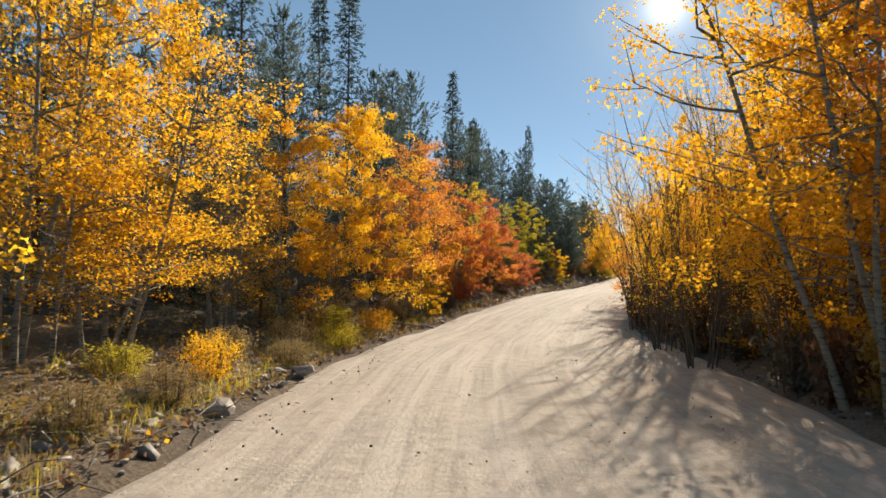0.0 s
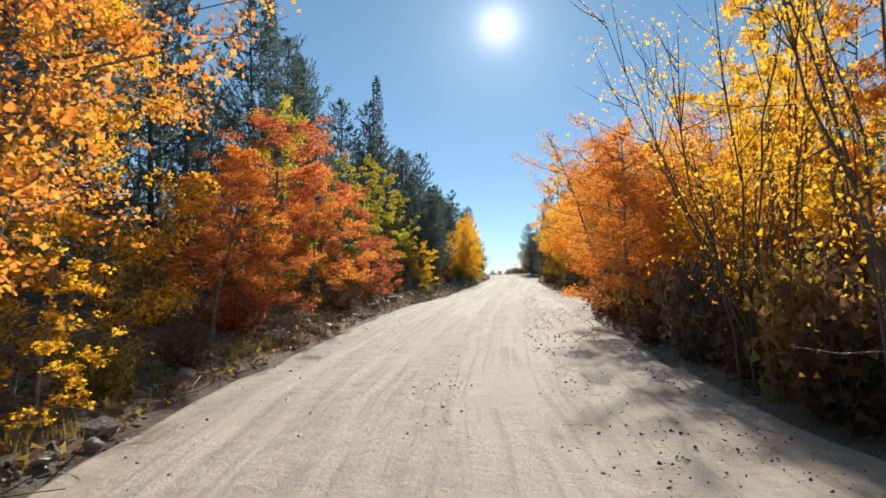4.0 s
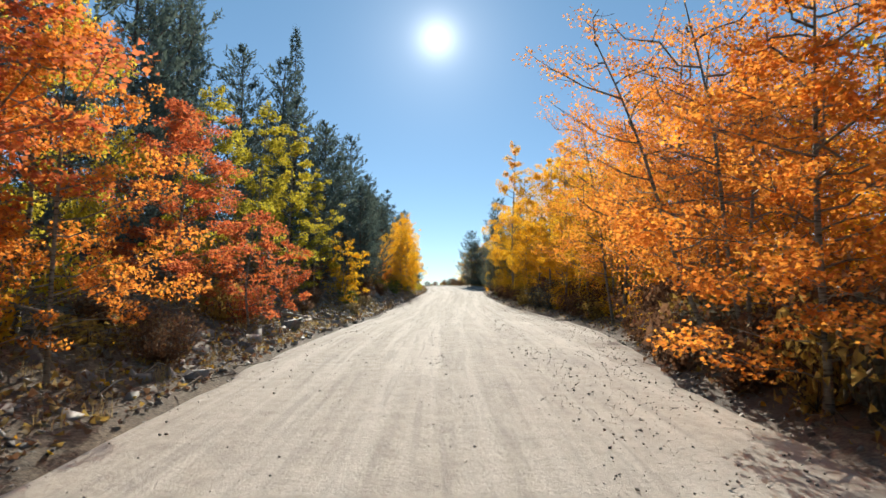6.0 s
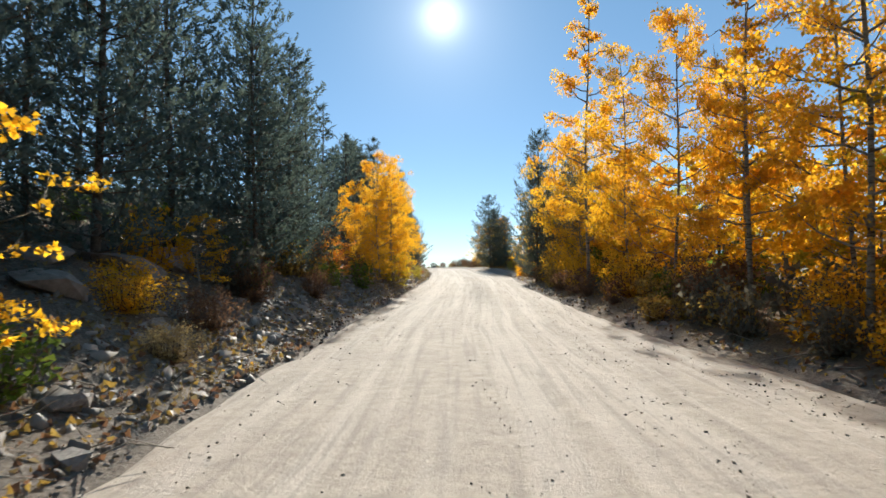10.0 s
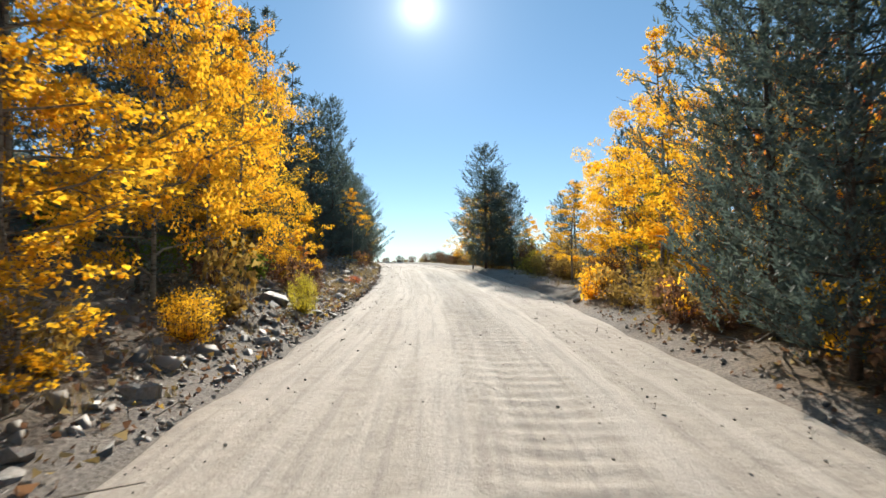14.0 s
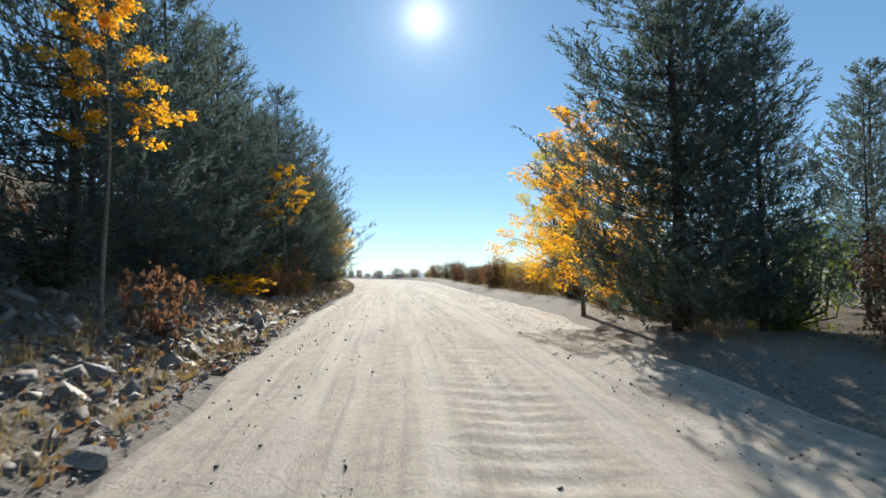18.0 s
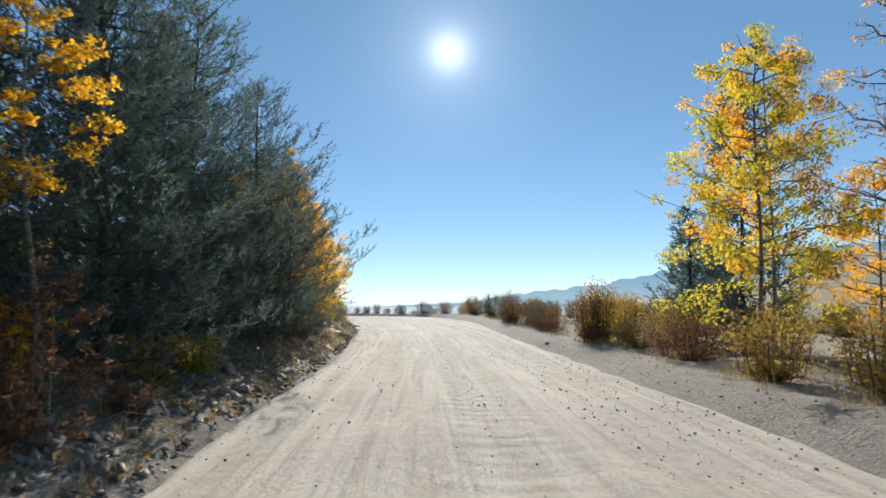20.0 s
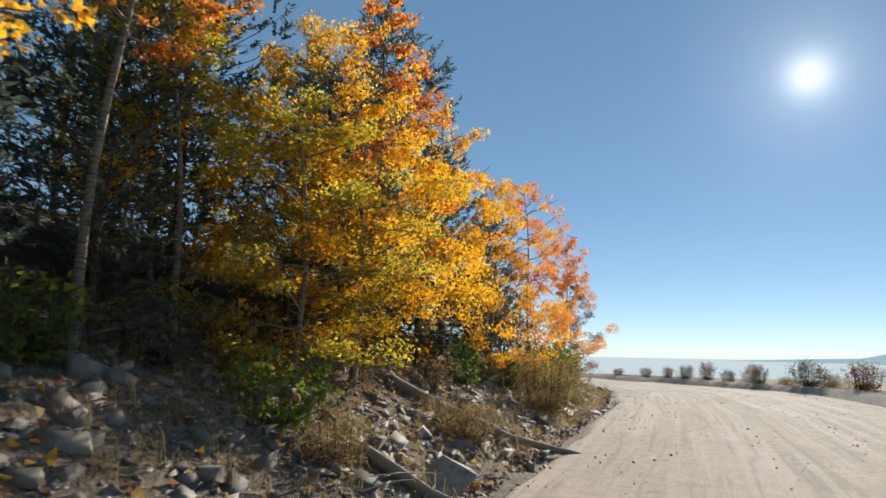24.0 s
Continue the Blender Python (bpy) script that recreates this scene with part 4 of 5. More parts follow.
# right of the road
for row in [
    ("C", 2.6, 9.4, 8.0, 2.3, "gold"), ("C", 4.2, 12.6, 9.4, 2.3, "gold"), ("A", 2.7, 11.4, 6.6, 1.8, "gold"), ("C", 5.0, 15.0, 9.6, 2.2, "orange"), ("B", 2.9, 15.8, 8.6, 1.5, "gold"), ("B", 3.4, 19.2, 10.0, 1.6, "yellow"),
    ("W", 1.9, 11.6, 4.6, 1.8, "gold"), ("W", 0.5, 13.8, 4.6, 1.95, "gold"), ("W", 0.9, 15.4, 6.2, 2.1, "gold"), ("W", 0.0, 17.0, 5.6, 2.1, "yellow"), ("W", -0.4, 19.6, 6.6, 2.1, "gold"), ("W", -0.8, 22.4, 6.9, 2.0, "gold"), 
    ("W", -0.9, 25.4, 6.6, 1.9, "gold"), ("W", 1.2, 22.0, 9.0, 2.2, "gold"), ("W", 1.6, 18.2, 8.0, 2.2, "gold"), ("W", -0.1, 28.4, 5.0, 1.3, "gold"), ("W", 1.0, 26.6, 8.6, 2.0, "yellow"),
    ("N", 0.8, 29.4, 8.6, 1.2, "yellow"), ("W", 1.3, 31.0, 6.6, 1.4, "gold"), ("A", -0.3, 31.4, 3.8, 1.2, "orange"),
    ("A", -1.0, 33.6, 4.8, 1.5, "orange"), ("C", -0.5, 36.2, 5.6, 1.7, "orange"), ("C", -0.1, 39.6, 6.5, 1.8, "orange"), ("C", 1.4, 43.0, 6.8, 1.9, "orange"), ("C", 1.0, 47.6, 7.0, 1.8, "orange"),
    ("C", 1.5, 51.0, 7.2, 1.8, "gold"), ("C", 1.6, 55.6, 7.2, 1.7, "gold"), ("N", 1.5, 59.6, 9.0, 1.3, "gold"), ("N", 1.3, 63.2, 8.6, 1.2, "gold"), ("A", 1.4, 67.6, 8.6, 1.5, "gold"),
    ("A", 1.3, 71.4, 8.6, 1.4, "yellow"), ("N", 0.7, 75.0, 11.8, 1.5, "gold"), ("A", 1.2, 79.2, 7.4, 1.5, "yellow"), ("C", 2.0, 81.6, 6.6, 1.7, "gold"), ("A", 1.4, 91.0, 5.6, 1.3, "yellow"),
    ("N", 2.0, 95.6, 7.4, 1.2, "yellow"), ("N", 3.4, 99.2, 6.4, 1.1, "yellow"), ("A", 3.6, 102.6, 7.2, 1.4, "yellow"), ("A", 3.8, 106.2, 5.2, 1.2, "yellow"), ("N", 1.9, 105.0, 4.4, 1.0, "yellow"),
    ("A", -0.1, 125.4, 5.2, 1.5, "gold"), ("A", 1.6, 128.0, 4.2, 1.2, "gold"), ("L", 1.5, 138.0, 6.8, 1.6, "lime"), ("A", 2.6, 139.6, 7.2, 1.4, "gold"), ("B", 3.0, 135.4, 7.6, 1.2, "orange"),
    ("A", 6.4, 142.0, 5.0, 1.4, "gold"),
    ("C", 2.6, 37.6, 6.8, 1.9, "orange"), ("C", 3.0, 42.0, 7.4, 2.0, "orange"), ("C", 3.0, 46.6, 7.6, 1.9, "orange"), ("B", 2.6, 24.4, 9.6, 1.5, "gold"), ("N", 3.0, 22.0, 9.6, 1.2, "yellow"),
    ("C", 2.7, 57.6, 8.4, 1.8, "gold"), ("A", 2.8, 62.0, 8.2, 1.6, "gold"), ("L", 2.4, 53.4, 6.4, 1.6, "gold"), ("L", 2.6, 66.0, 6.8, 1.6, "yellow"),
    ("C", 4.8, 7.0, 8.6, 2.0, "orange"), ("A", 3.2, 11.6, 8.6, 1.8, "gold"), ("B", 6.2, 16.0, 8.4, 1.6, "orange"), ("L", 5.0, 22.0, 5.4, 1.9, "gold"), ("B", 4.6, 17.6, 9.2, 1.5, "gold"), ("L", 6.6, 11.0, 9.0, 2.1, "gold"), ("L", 3.4, 26.6, 5.6, 1.8, "gold"), ("L", 2.4, 29.8, 6.4, 1.6, "orange"),
]:
    tree(*row)
for row in [
    (0.4, 86.0, 6.6, 1.6), (0.9, 88.6, 8.8, 2.0), (2.4, 86.0, 7.2, 1.8), (3.2, 92.0, 8.8, 1.8), (0.2, 120.8, 7.9, 2.4), (0.7, 121.6, 6.4, 2.2), (1.9, 121.4, 5.6, 1.7), (7.0, 126.0, 6.2, 2.0), (5.6, 124.2, 5.2, 1.2),
    (7.8, 114.0, 8.4, 1.4), (4.6, 107.4, 6.6, 1.3), (3.2, 146.4, 4.3, 1.5), (3.7, 147.6, 3.8, 1.4), (3.6, 143.4, 7.4, 1.8), (4.8, 148.2, 4.6, 1.2),
]:
    tree("Q" if row[0] < 3.0 else "P", *row)

# ---- forest behind the first rows ----
fr = np.random.default_rng(99)


def scatter(n, x_of, y0, y1, gap, seed):
    """Places at random with some room between them; x_of gives the range of x at y."""
    r = np.random.default_rng(seed)
    out = []
    tries = 0
    while len(out) < n and tries < n * 40:
        tries += 1
        y = r.uniform(y0, y1)
        a, b = x_of(y)
        x = r.uniform(a, b)
        if all((x - p) ** 2 + (y - q) ** 2 > gap * gap for p, q in out):
            out.append((x, y))
    return out


for x, y in scatter(50, lambda y: (float(left_edge(y)) - 13, float(left_edge(y)) - 4.6), -6, 176, 2.6, 3):
    d = float(left_edge(y)) - x
    tree("F", x, y, fr.uniform(5.5, 8.0) + d * 0.42, fr.uniform(1.5, 2.1))
for x, y in scatter(34, lambda y: (float(left_edge(y)) - 34, float(left_edge(y)) - 13), 0, 130, 3.5, 4):
    d = float(left_edge(y)) - x
    tree("F", x, y, fr.uniform(8, 11) + d * 0.42, fr.uniform(1.8, 2.5))
for x, y in scatter(26, lambda y: (float(left_edge(y)) - 4.5, float(left_edge(y)) - 2.6), 2, 146, 2.4, 5):
    if not 102 < y < 119:
        tree("F", x, y, fr.uniform(2.0, 4.0), fr.uniform(0.8, 1.2))
for x, y in scatter(64, lambda y: (float(right_edge(y)) + 3.8, float(right_edge(y)) + 10), 20, 112, 1.9, 6):
    tree("G", x, y, fr.uniform(4.5, 7.0), fr.uniform(1.5, 2.0), ("gold", "yellow", "orange", "lime")[int(fr.integers(0, 4))])
for x, y in scatter(16, lambda y: (float(right_edge(y)) + 3.2, float(right_edge(y)) + 12), 4, 116, 3.0, 8):
    tree("F", x, y, fr.uniform(3.0, 6.5), fr.uniform(1.2, 1.7))

for x, y in scatter(14, lambda y: (float(left_edge(y)) - 5.5, float(left_edge(y)) - 2.8), 148, 180, 1.6, 15):
    tree("F", x, y, fr.uniform(2.2, 3.6), fr.uniform(1.0, 1.4))
tree("C", -7.5, 7.6, 5.0, 1.6, "gold")

# ---- shrubs ----
def shrub_meshes(seed, height=1.0, radius=0.6, leaves=420, size=0.095, stems=14):
    r = np.random.default_rng(seed)
    sv, sf, bv, bf, tips = [], [], [], [], []
    tube([(0, 0, -0.1), (0.02, 0.01, height * 0.06), (0.03, 0.0, height * 0.14)], [0.03, 0.024, 0.012], 5, sv, sf)
    for k in range(stems):
        a, spread_out = k * 2.4 + r.uniform(-0.4, 0.4), r.uniform(0.25, 1.0) * radius
        h = height * r.uniform(0.65, 1.05) * (1 - 0.35 * (spread_out / radius) ** 2)
        q = [np.array([0.02, 0, height * 0.03]), np.array([math.cos(a) * spread_out * 0.72, math.sin(a) * spread_out * 0.72, h * 0.27]),
             np.array([math.cos(a) * spread_out * 0.85, math.sin(a) * spread_out * 0.85, h * 0.85]), np.array([math.cos(a) * spread_out, math.sin(a) * spread_out, h])]
        tube(q, [0.012, 0.008, 0.005, 0.002], 3, bv, bf)
        tips.append(np.array(q))
    k = leaves
    which = r.integers(0, stems, k)
    u = r.uniform(0.1, 3.0, k)
    Q = np.array(tips)
    lo = np.clip(u.astype(int), 0, 2)
    t = (u - lo)[:, None]
    c = Q[which, lo] * (1 - t) + Q[which, lo + 1] * t + r.normal(size=(k, 3)) * 0.085 * height
    c[:, 2] = np.maximum(c[:, 2], 0.02)
    v, f = leaf_arrays(c, r.uniform(0.6, 1.2, k) * size, r, -0.6, True)
    return [mesh_of("stem", sv, sf, PINE_BARK)], crown_mesh(v, f, bv, bf, LEAF["sage"], PINE_BARK)


SHRUBS = [shrub_meshes(1), shrub_meshes(2, radius=0.75), shrub_meshes(3, stems=18, leaves=560)]
FINE_SHRUBS = [shrub_meshes(4, leaves=3400, size=0.038, stems=30), shrub_meshes(5, radius=0.75, leaves=3600, size=0.038, stems=34), shrub_meshes(6, leaves=3600, size=0.036, stems=36)]
SHRUB_LABEL = {"sage": "grey-green sagebrush on the road shoulder", "rust": "reddish brown dry shrub at the road shoulder", "straw": "dry straw-coloured shrub on the verge",
               "lime": "low yellow-green shrub at the road edge", "green": "low green shrub at the road edge", "gold": "low golden shrub under the trees", "yellow": "low bright yellow shrub at the road edge",
               "ochre": "ochre-brown leafy shrub on the verge", "orange": "low orange shrub under the trees", "red": "low red shrub on the bank"}
shrub_count = 0


def shrub(x, y, h, r, tone, pool=None):
    global shrub_count
    if float(left_edge(y)) + 0.3 < x < float(right_edge(y)) + 0.8:
        x = float(right_edge(y)) + 0.9
    shrub_count += 1
    return plant("shrub", (pool or FINE_SHRUBS)[shrub_count % 3], x, y, Vector((r / 0.65, r / 0.65, h)), shrub_count * 1.9, SHRUB_LABEL[tone], "shrub", "roadside shrubs", LEAF[tone])


# the crest and the open shoulder
for x, y, h, r, tone in [
    (-6.6, 183.5, 1.15, 0.75, "sage"), (-4.8, 181.8, 1.1, 0.8, "rust"), (-3.4, 180.6, 0.6, 0.45, "straw"), (-2.5, 176.6, 1.5, 0.92, "rust"), (-1.55, 170.5, 1.6, 0.95, "sage"),
    (-0.5, 169.5, 0.85, 0.55, "straw"), (-0.9, 166.5, 1.2, 0.7, "rust"), (-1.25, 160.8, 1.6, 0.8, "sage"), (-1.3, 158.0, 1.35, 0.65, "rust"), (-0.7, 155.4, 1.3, 0.6, "rust"),
    (-0.7, 152.6, 1.2, 0.6, "sage"), (0.15, 155.2, 0.9, 0.45, "ochre"), (-0.5, 150.6, 1.0, 0.55, "rust"), (-0.2, 144.9, 1.5, 0.7, "rust"), (0.2, 145.3, 1.8, 0.75, "ochre"), (0.3, 145.9, 1.0, 0.5, "lime"), (1.4, 147.2, 1.5, 0.9, "ochre"),
    (-8.5, 184.6, 0.85, 0.42, "sage"), (-9.3, 190.0, 1.2, 0.48, "rust"), (-10.3, 189.4, 0.7, 0.45, "sage"), (-11.2, 188.6, 0.95, 0.47, "rust"), (-12.0, 187.2, 0.75, 0.45, "sage"),
    (-12.9, 187.6, 0.7, 0.36, "rust"), (-14.4, 189.4, 0.55, 0.4, "sage"), (-5.8, 184.5, 0.55, 0.5, "straw"), (-7.6, 187.0, 0.6, 0.5, "straw"), (-16.2, 190.6, 0.5, 0.4, "rust"),
    (0.7, 163.0, 1.1, 0.8, "rust"), (2.4, 158.0, 1.2, 0.9, "sage"), (1.3, 151.2, 1.2, 0.8, "ochre"), (3.4, 153.6, 1.1, 0.9, "rust"), (4.2, 162.4, 1.2, 1.0, "sage"), (1.9, 144.0, 1.3, 0.9, "ochre"), (0.6, 143.0, 0.9, 0.69, "straw"),
    (-16.8, 182.5, 1.17, 0.80, "straw"), (-15.9, 179.6, 1.17, 0.80, "lime"), (-13.0, 172.6, 1.30, 0.80, "straw"), (-12.2, 169.0, 1.43, 0.92, "green"), (-11.0, 165.6, 1.17, 0.80, "straw"),
    (-10.2, 160.4, 0.5, 0.55, "straw"), (-9.9, 157.2, 0.42, 0.5, "straw"), (-9.6, 152.2, 0.45, 0.5, "straw"), (-8.9, 148.0, 0.5, 0.45, "straw"),
    # the right-hand verge further back
    (1.4, 134.0, 1.2, 0.9, "ochre"), (0.9, 136.2, 1.2, 0.8, "ochre"), (0.8, 139.4, 1.0, 0.8, "rust"), (1.0, 131.0, 1.0, 0.8, "rust"), (0.9, 127.0, 1.2, 0.8, "ochre"), (1.4, 123.8, 1.6, 1.0, "ochre"), (2.9, 122.5, 2.2, 1.3, "green"), (2.6, 118.6, 1.6, 1.0, "rust"),
    (2.4, 115.5, 1.4, 0.9, "lime"), (4.2, 117.0, 2.0, 1.3, "ochre"), (4.8, 112.6, 1.8, 1.2, "sage"), (2.2, 113.0, 1.1, 0.8, "ochre"), (2.6, 110.0, 1.3, 0.9, "rust"), (2.4, 107.6, 1.2, 0.9, "ochre"), (3.3, 104.8, 1.4, 0.9, "ochre"), (2.2, 101.2, 1.1, 0.8, "rust"),
    (1.4, 93.4, 1.1, 0.8, "ochre"), (0.7, 84.0, 1.0, 0.7, "straw"), (0.9, 79.6, 1.6, 0.9, "yellow"), (0.7, 76.0, 1.4, 0.9, "yellow"), (1.0, 70.4, 1.4, 0.9, "yellow"), (1.2, 65.0, 1.3, 0.9, "rust"),
    (1.5, 60.2, 1.2, 0.9, "gold"), (1.7, 53.4, 1.1, 0.9, "rust"), (1.6, 49.0, 1.3, 0.9, "rust"), (1.2, 44.6, 1.2, 0.9, "orange"), (0.5, 40.6, 1.2, 0.9, "rust"), (0.3, 36.4, 1.1, 0.9, "rust"),
    (0.2, 32.0, 1.3, 0.9, "rust"), (0.4, 29.4, 1.4, 0.9, "gold"), (0.9, 26.4, 1.4, 0.9, "rust"), (1.2, 23.4, 1.5, 1.0, "rust"), (1.8, 20.4, 1.5, 1.0, "green"), (2.6, 16.4, 1.4, 1.0, "gold"),
    (3.2, 13.0, 1.5, 1.0, "rust"), (4.0, 9.6, 1.5, 1.0, "gold"),
    # the left bank
    (-5.6, 6.6, 0.55, 0.5, "straw"), (-6.4, 8.4, 0.7, 0.5, "yellow"), (-7.2, 9.8, 0.6, 0.6, "straw"), (-6.9, 7.2, 0.5, 0.5, "lime"), (-7.6, 12.6, 0.7, 0.6, "straw"), (-7.2, 14.0, 0.6, 0.6, "lime"),
    (-8.3, 16.0, 0.8, 0.6, "lime"), (-8.0, 18.0, 0.7, 0.6, "gold"), (-8.6, 20.8, 0.8, 0.6, "straw"), (-8.7, 24.6, 0.7, 0.6, "lime"), (-8.6, 26.6, 0.6, 0.5, "rust"), (-9.1, 29.6, 0.9, 0.6, "red"),
    (-6.6, 10.9, 0.5, 0.5, "straw"), (-5.3, 5.0, 0.5, 0.5, "straw"), (-6.0, 4.2, 0.6, 0.6, "straw"),
    (-8.6, 36.2, 0.8, 0.6, "rust"), (-9.2, 41.8, 0.9, 0.7, "red"), (-9.0, 47.8, 0.5, 0.4, "rust"), (-9.2, 50.6, 0.6, 0.45, "rust"), (-8.0, 53.2, 0.5, 0.4, "straw"), (-9.2, 59.6, 0.8, 0.6, "gold"),
    (-8.2, 58.6, 0.5, 0.5, "straw"), (-8.8, 64.4, 0.9, 0.6, "rust"), (-8.4, 60.6, 0.7, 0.5, "rust"), (-8.2, 68.4, 0.8, 0.5, "rust"), (-8.4, 78.0, 1.2, 0.7, "rust"), (-7.4, 82.0, 0.9, 0.6, "lime"),
    (-6.9, 88.2, 0.7, 0.5, "yellow"), (-8.3, 93.2, 0.9, 0.6, "rust"), (-6.35, 93.6, 0.85, 0.28, "lime"), (-8.4, 98.0, 1.0, 0.7, "rust"), (-8.2, 100.4, 0.9, 0.7, "gold"), (-6.8, 96.2, 0.6, 0.5, "rust"), (-7.6, 103.0, 0.7, 0.5, "rust"), (-8.4, 109.0, 0.9, 0.6, "rust"),
    (-6.5, 106.3, 0.35, 0.32, "red"), (-7.9, 128.6, 0.8, 0.5, "rust"), (-7.8, 132.9, 0.4, 0.35, "rust"), (-8.4, 136.4, 0.7, 0.5, "lime"), (-8.9, 146.2, 0.5, 0.5, "rust"),
]:
    shrub(x, y, h, r, tone)

# undergrowth beneath the trees, joined by colour
def mesh_arrays(me):
    co = np.zeros(len(me.vertices) * 3)
    me.vertices.foreach_get("co", co)
    tris = np.array([p.vertices[:] for p in me.polygons if len(p.vertices) == 3])
    quads = np.array([p.vertices[:] for p in me.polygons if len(p.vertices) == 4])
    return co.reshape(-1, 3), tris, quads


BUSH_DATA = [mesh_arrays(pair[1]) for pair in SHRUBS]
ur = np.random.default_rng(71)
thicket = {}


def undergrow(x, y, h, r, tone):
    co, tris, quads = BUSH_DATA[int(ur.integers(0, 3))]
    a = ur.uniform(0, 6.28)
    X, Y = co[:, 0] * r / 0.65, co[:, 1] * r / 0.65
    v = np.stack([x + X * math.cos(a) - Y * math.sin(a), y + X * math.sin(a) + Y * math.cos(a), gz(x, y) - 0.03 + co[:, 2] * h], -1)
    thicket.setdefault(tone, []).append((v, tris, quads))


for x, y in scatter(130, lambda y: (float(left_edge(y)) - 6.5, float(left_edge(y)) - 1.3), 4, 150, 0.9, 41):
    if y > 13 and not (101 < y < 118 and x > float(left_edge(y)) - 4.5):
        undergrow(x, y, ur.uniform(0.5, 1.3), ur.uniform(0.5, 0.85), (("ochre", "rust", "straw", "ochre", "gold", "rust") if y < 55 else ("green", "green", "rust", "ochre", "gold", "sage"))[int(ur.integers(0, 6))])
for x, y in scatter(110, lambda y: (float(right_edge(y)) + 1.9, float(right_edge(y)) + 8.0), 5, 100, 1.0, 42):
    undergrow(x, y, ur.uniform(0.8, 1.9), ur.uniform(0.7, 1.1), ("sage", "green", "rust", "ochre", "gold", "rust")[int(ur.integers(0, 6))])
for x, y in scatter(90, lambda y: (float(right_edge(y)) + 0.7, float(right_edge(y)) + 1.9), 4, 98, 0.7, 43):
    undergrow(x, y, ur.uniform(0.45, 1.2), ur.uniform(0.45, 0.8), ("ochre", "rust", "ochre", "gold", "rust", "sage")[int(ur.integers(0, 6))])
for x, y in scatter(75, lambda y: (float(right_edge(y)) + 0.35, float(right_edge(y)) + 1.7), 8, 44, 0.5, 47):
    undergrow(x, y, ur.uniform(0.7, 1.7), ur.uniform(0.45, 0.8), ("rust", "ochre", "rust", "rust", "sage", "rust")[int(ur.integers(0, 6))])
for x, y in scatter(40, lambda y: (float(left_edge(y)) - 6.0, float(left_edge(y)) - 1.8), 147, 172, 0.8, 44):
    undergrow(x, y, ur.uniform(0.4, 1.0), ur.uniform(0.4, 0.7), ("green", "ochre", "straw", "rust", "green", "sage")[int(ur.integers(0, 6))])
THICKET_WORDS = {"green": "dark green", "rust": "reddish brown", "ochre": "ochre-brown", "gold": "golden", "sage": "grey-green", "straw": "dry straw-coloured"}
for tone, bits in thicket.items():
    vs, ts, qs, k = [], [], [], 0
    for v, tris, quads in bits:
        vs.append(v)
        ts.append(tris + k)
        qs.append(quads + k)
        k += len(v)
    me = raw_mesh("undergrowth", np.concatenate(vs), np.concatenate(ts), np.concatenate(qs), (LEAF[tone], PINE_BARK))
    tagged(new("undergrowth", me), THICKET_WORDS[tone] + " low bushes growing under the trees", "undergrowth", kind="stuff")

# ---- stones ----
def stone_mesh(seed):
    r = np.random.default_rng(seed)
    bm = bmesh.new()
    for p in r.normal(size=(13, 3)):
        p /= np.linalg.norm(p)
        bm.verts.new(p * r.uniform(0.8, 1.05) * np.array([1.0, 0.75, 0.5]))
    bmesh.ops.convex_hull(bm, input=bm.verts)
    loose = [v for v in bm.verts if not v.link_faces]
    bmesh.ops.delete(bm, geom=loose, context="VERTS")
    me = bpy.data.meshes.new("rock")
    bm.to_mesh(me)
    bm.free()
    me.materials.append(ROCK)
    return me


STONES = [stone_mesh(k) for k in range(200, 210)]
sr = np.random.default_rng(17)


def rock(x, y, size, sink=0.25):
    ob = new("rock", STONES[int(sr.integers(0, 10))])
    s = Vector(sr.uniform(0.8, 1.25, 3)) * size
    ob.matrix_world = Matrix.LocRotScale((x, y, gz(x, y) + size * (0.32 - sink)), Euler(sr.uniform(-0.35, 0.35, 2).tolist() + [sr.uniform(0, 6.28)]), s)
    big = size > 0.4
    return tagged(ob, "large angular grey boulder lying on the bank" if big else "angular grey stone lying on the roadside bank", "boulder" if big else "stone", "stones on the bank")


placed = 0
while placed < 190:
    y = sr.uniform(3, 178)
    if sr.uniform() > float(STONY(y)):
        continue
    d = 0.25 + sr.exponential(1.3)
    if d > 5.5:
        continue
    rock(float(left_edge(y)) - d, y, sr.uniform(0.10, 0.26))
    placed += 1
for x, y, s in [(-10.4, 62.0, 0.75), (-11.0, 60.6, 0.7), (-10.6, 64.2, 0.8), (-11.6, 63.0, 0.8), (-10.0, 59.0, 0.6), (-11.2, 66.4, 0.7), (-8.4, 43.8, 0.42), (-8.1, 56.0, 0.26), (-8.2, 58.9, 0.24),
                (-7.0, 93.6, 0.40), (-6.9, 104.2, 0.36), (-7.1, 110.2, 0.38), (-8.1, 110.0, 0.42), (-9.4, 158.4, 0.45), (-9.2, 155.8, 0.42), (-8.6, 150.6, 0.36), (-5.9, 10.2, 0.3), (-5.1, 6.9, 0.26)]:
    rock(x, y, s)
for k in range(70):
    y = sr.uniform(144, 170)
    rock(float(left_edge(y)) - 0.3 - sr.exponential(1.6), y, sr.uniform(0.06, 0.17))
for k in range(14):
    y = sr.uniform(20, 150)
    rock(float(right_edge(y)) + sr.uniform(0.3, 1.6), y, sr.uniform(0.08, 0.16))


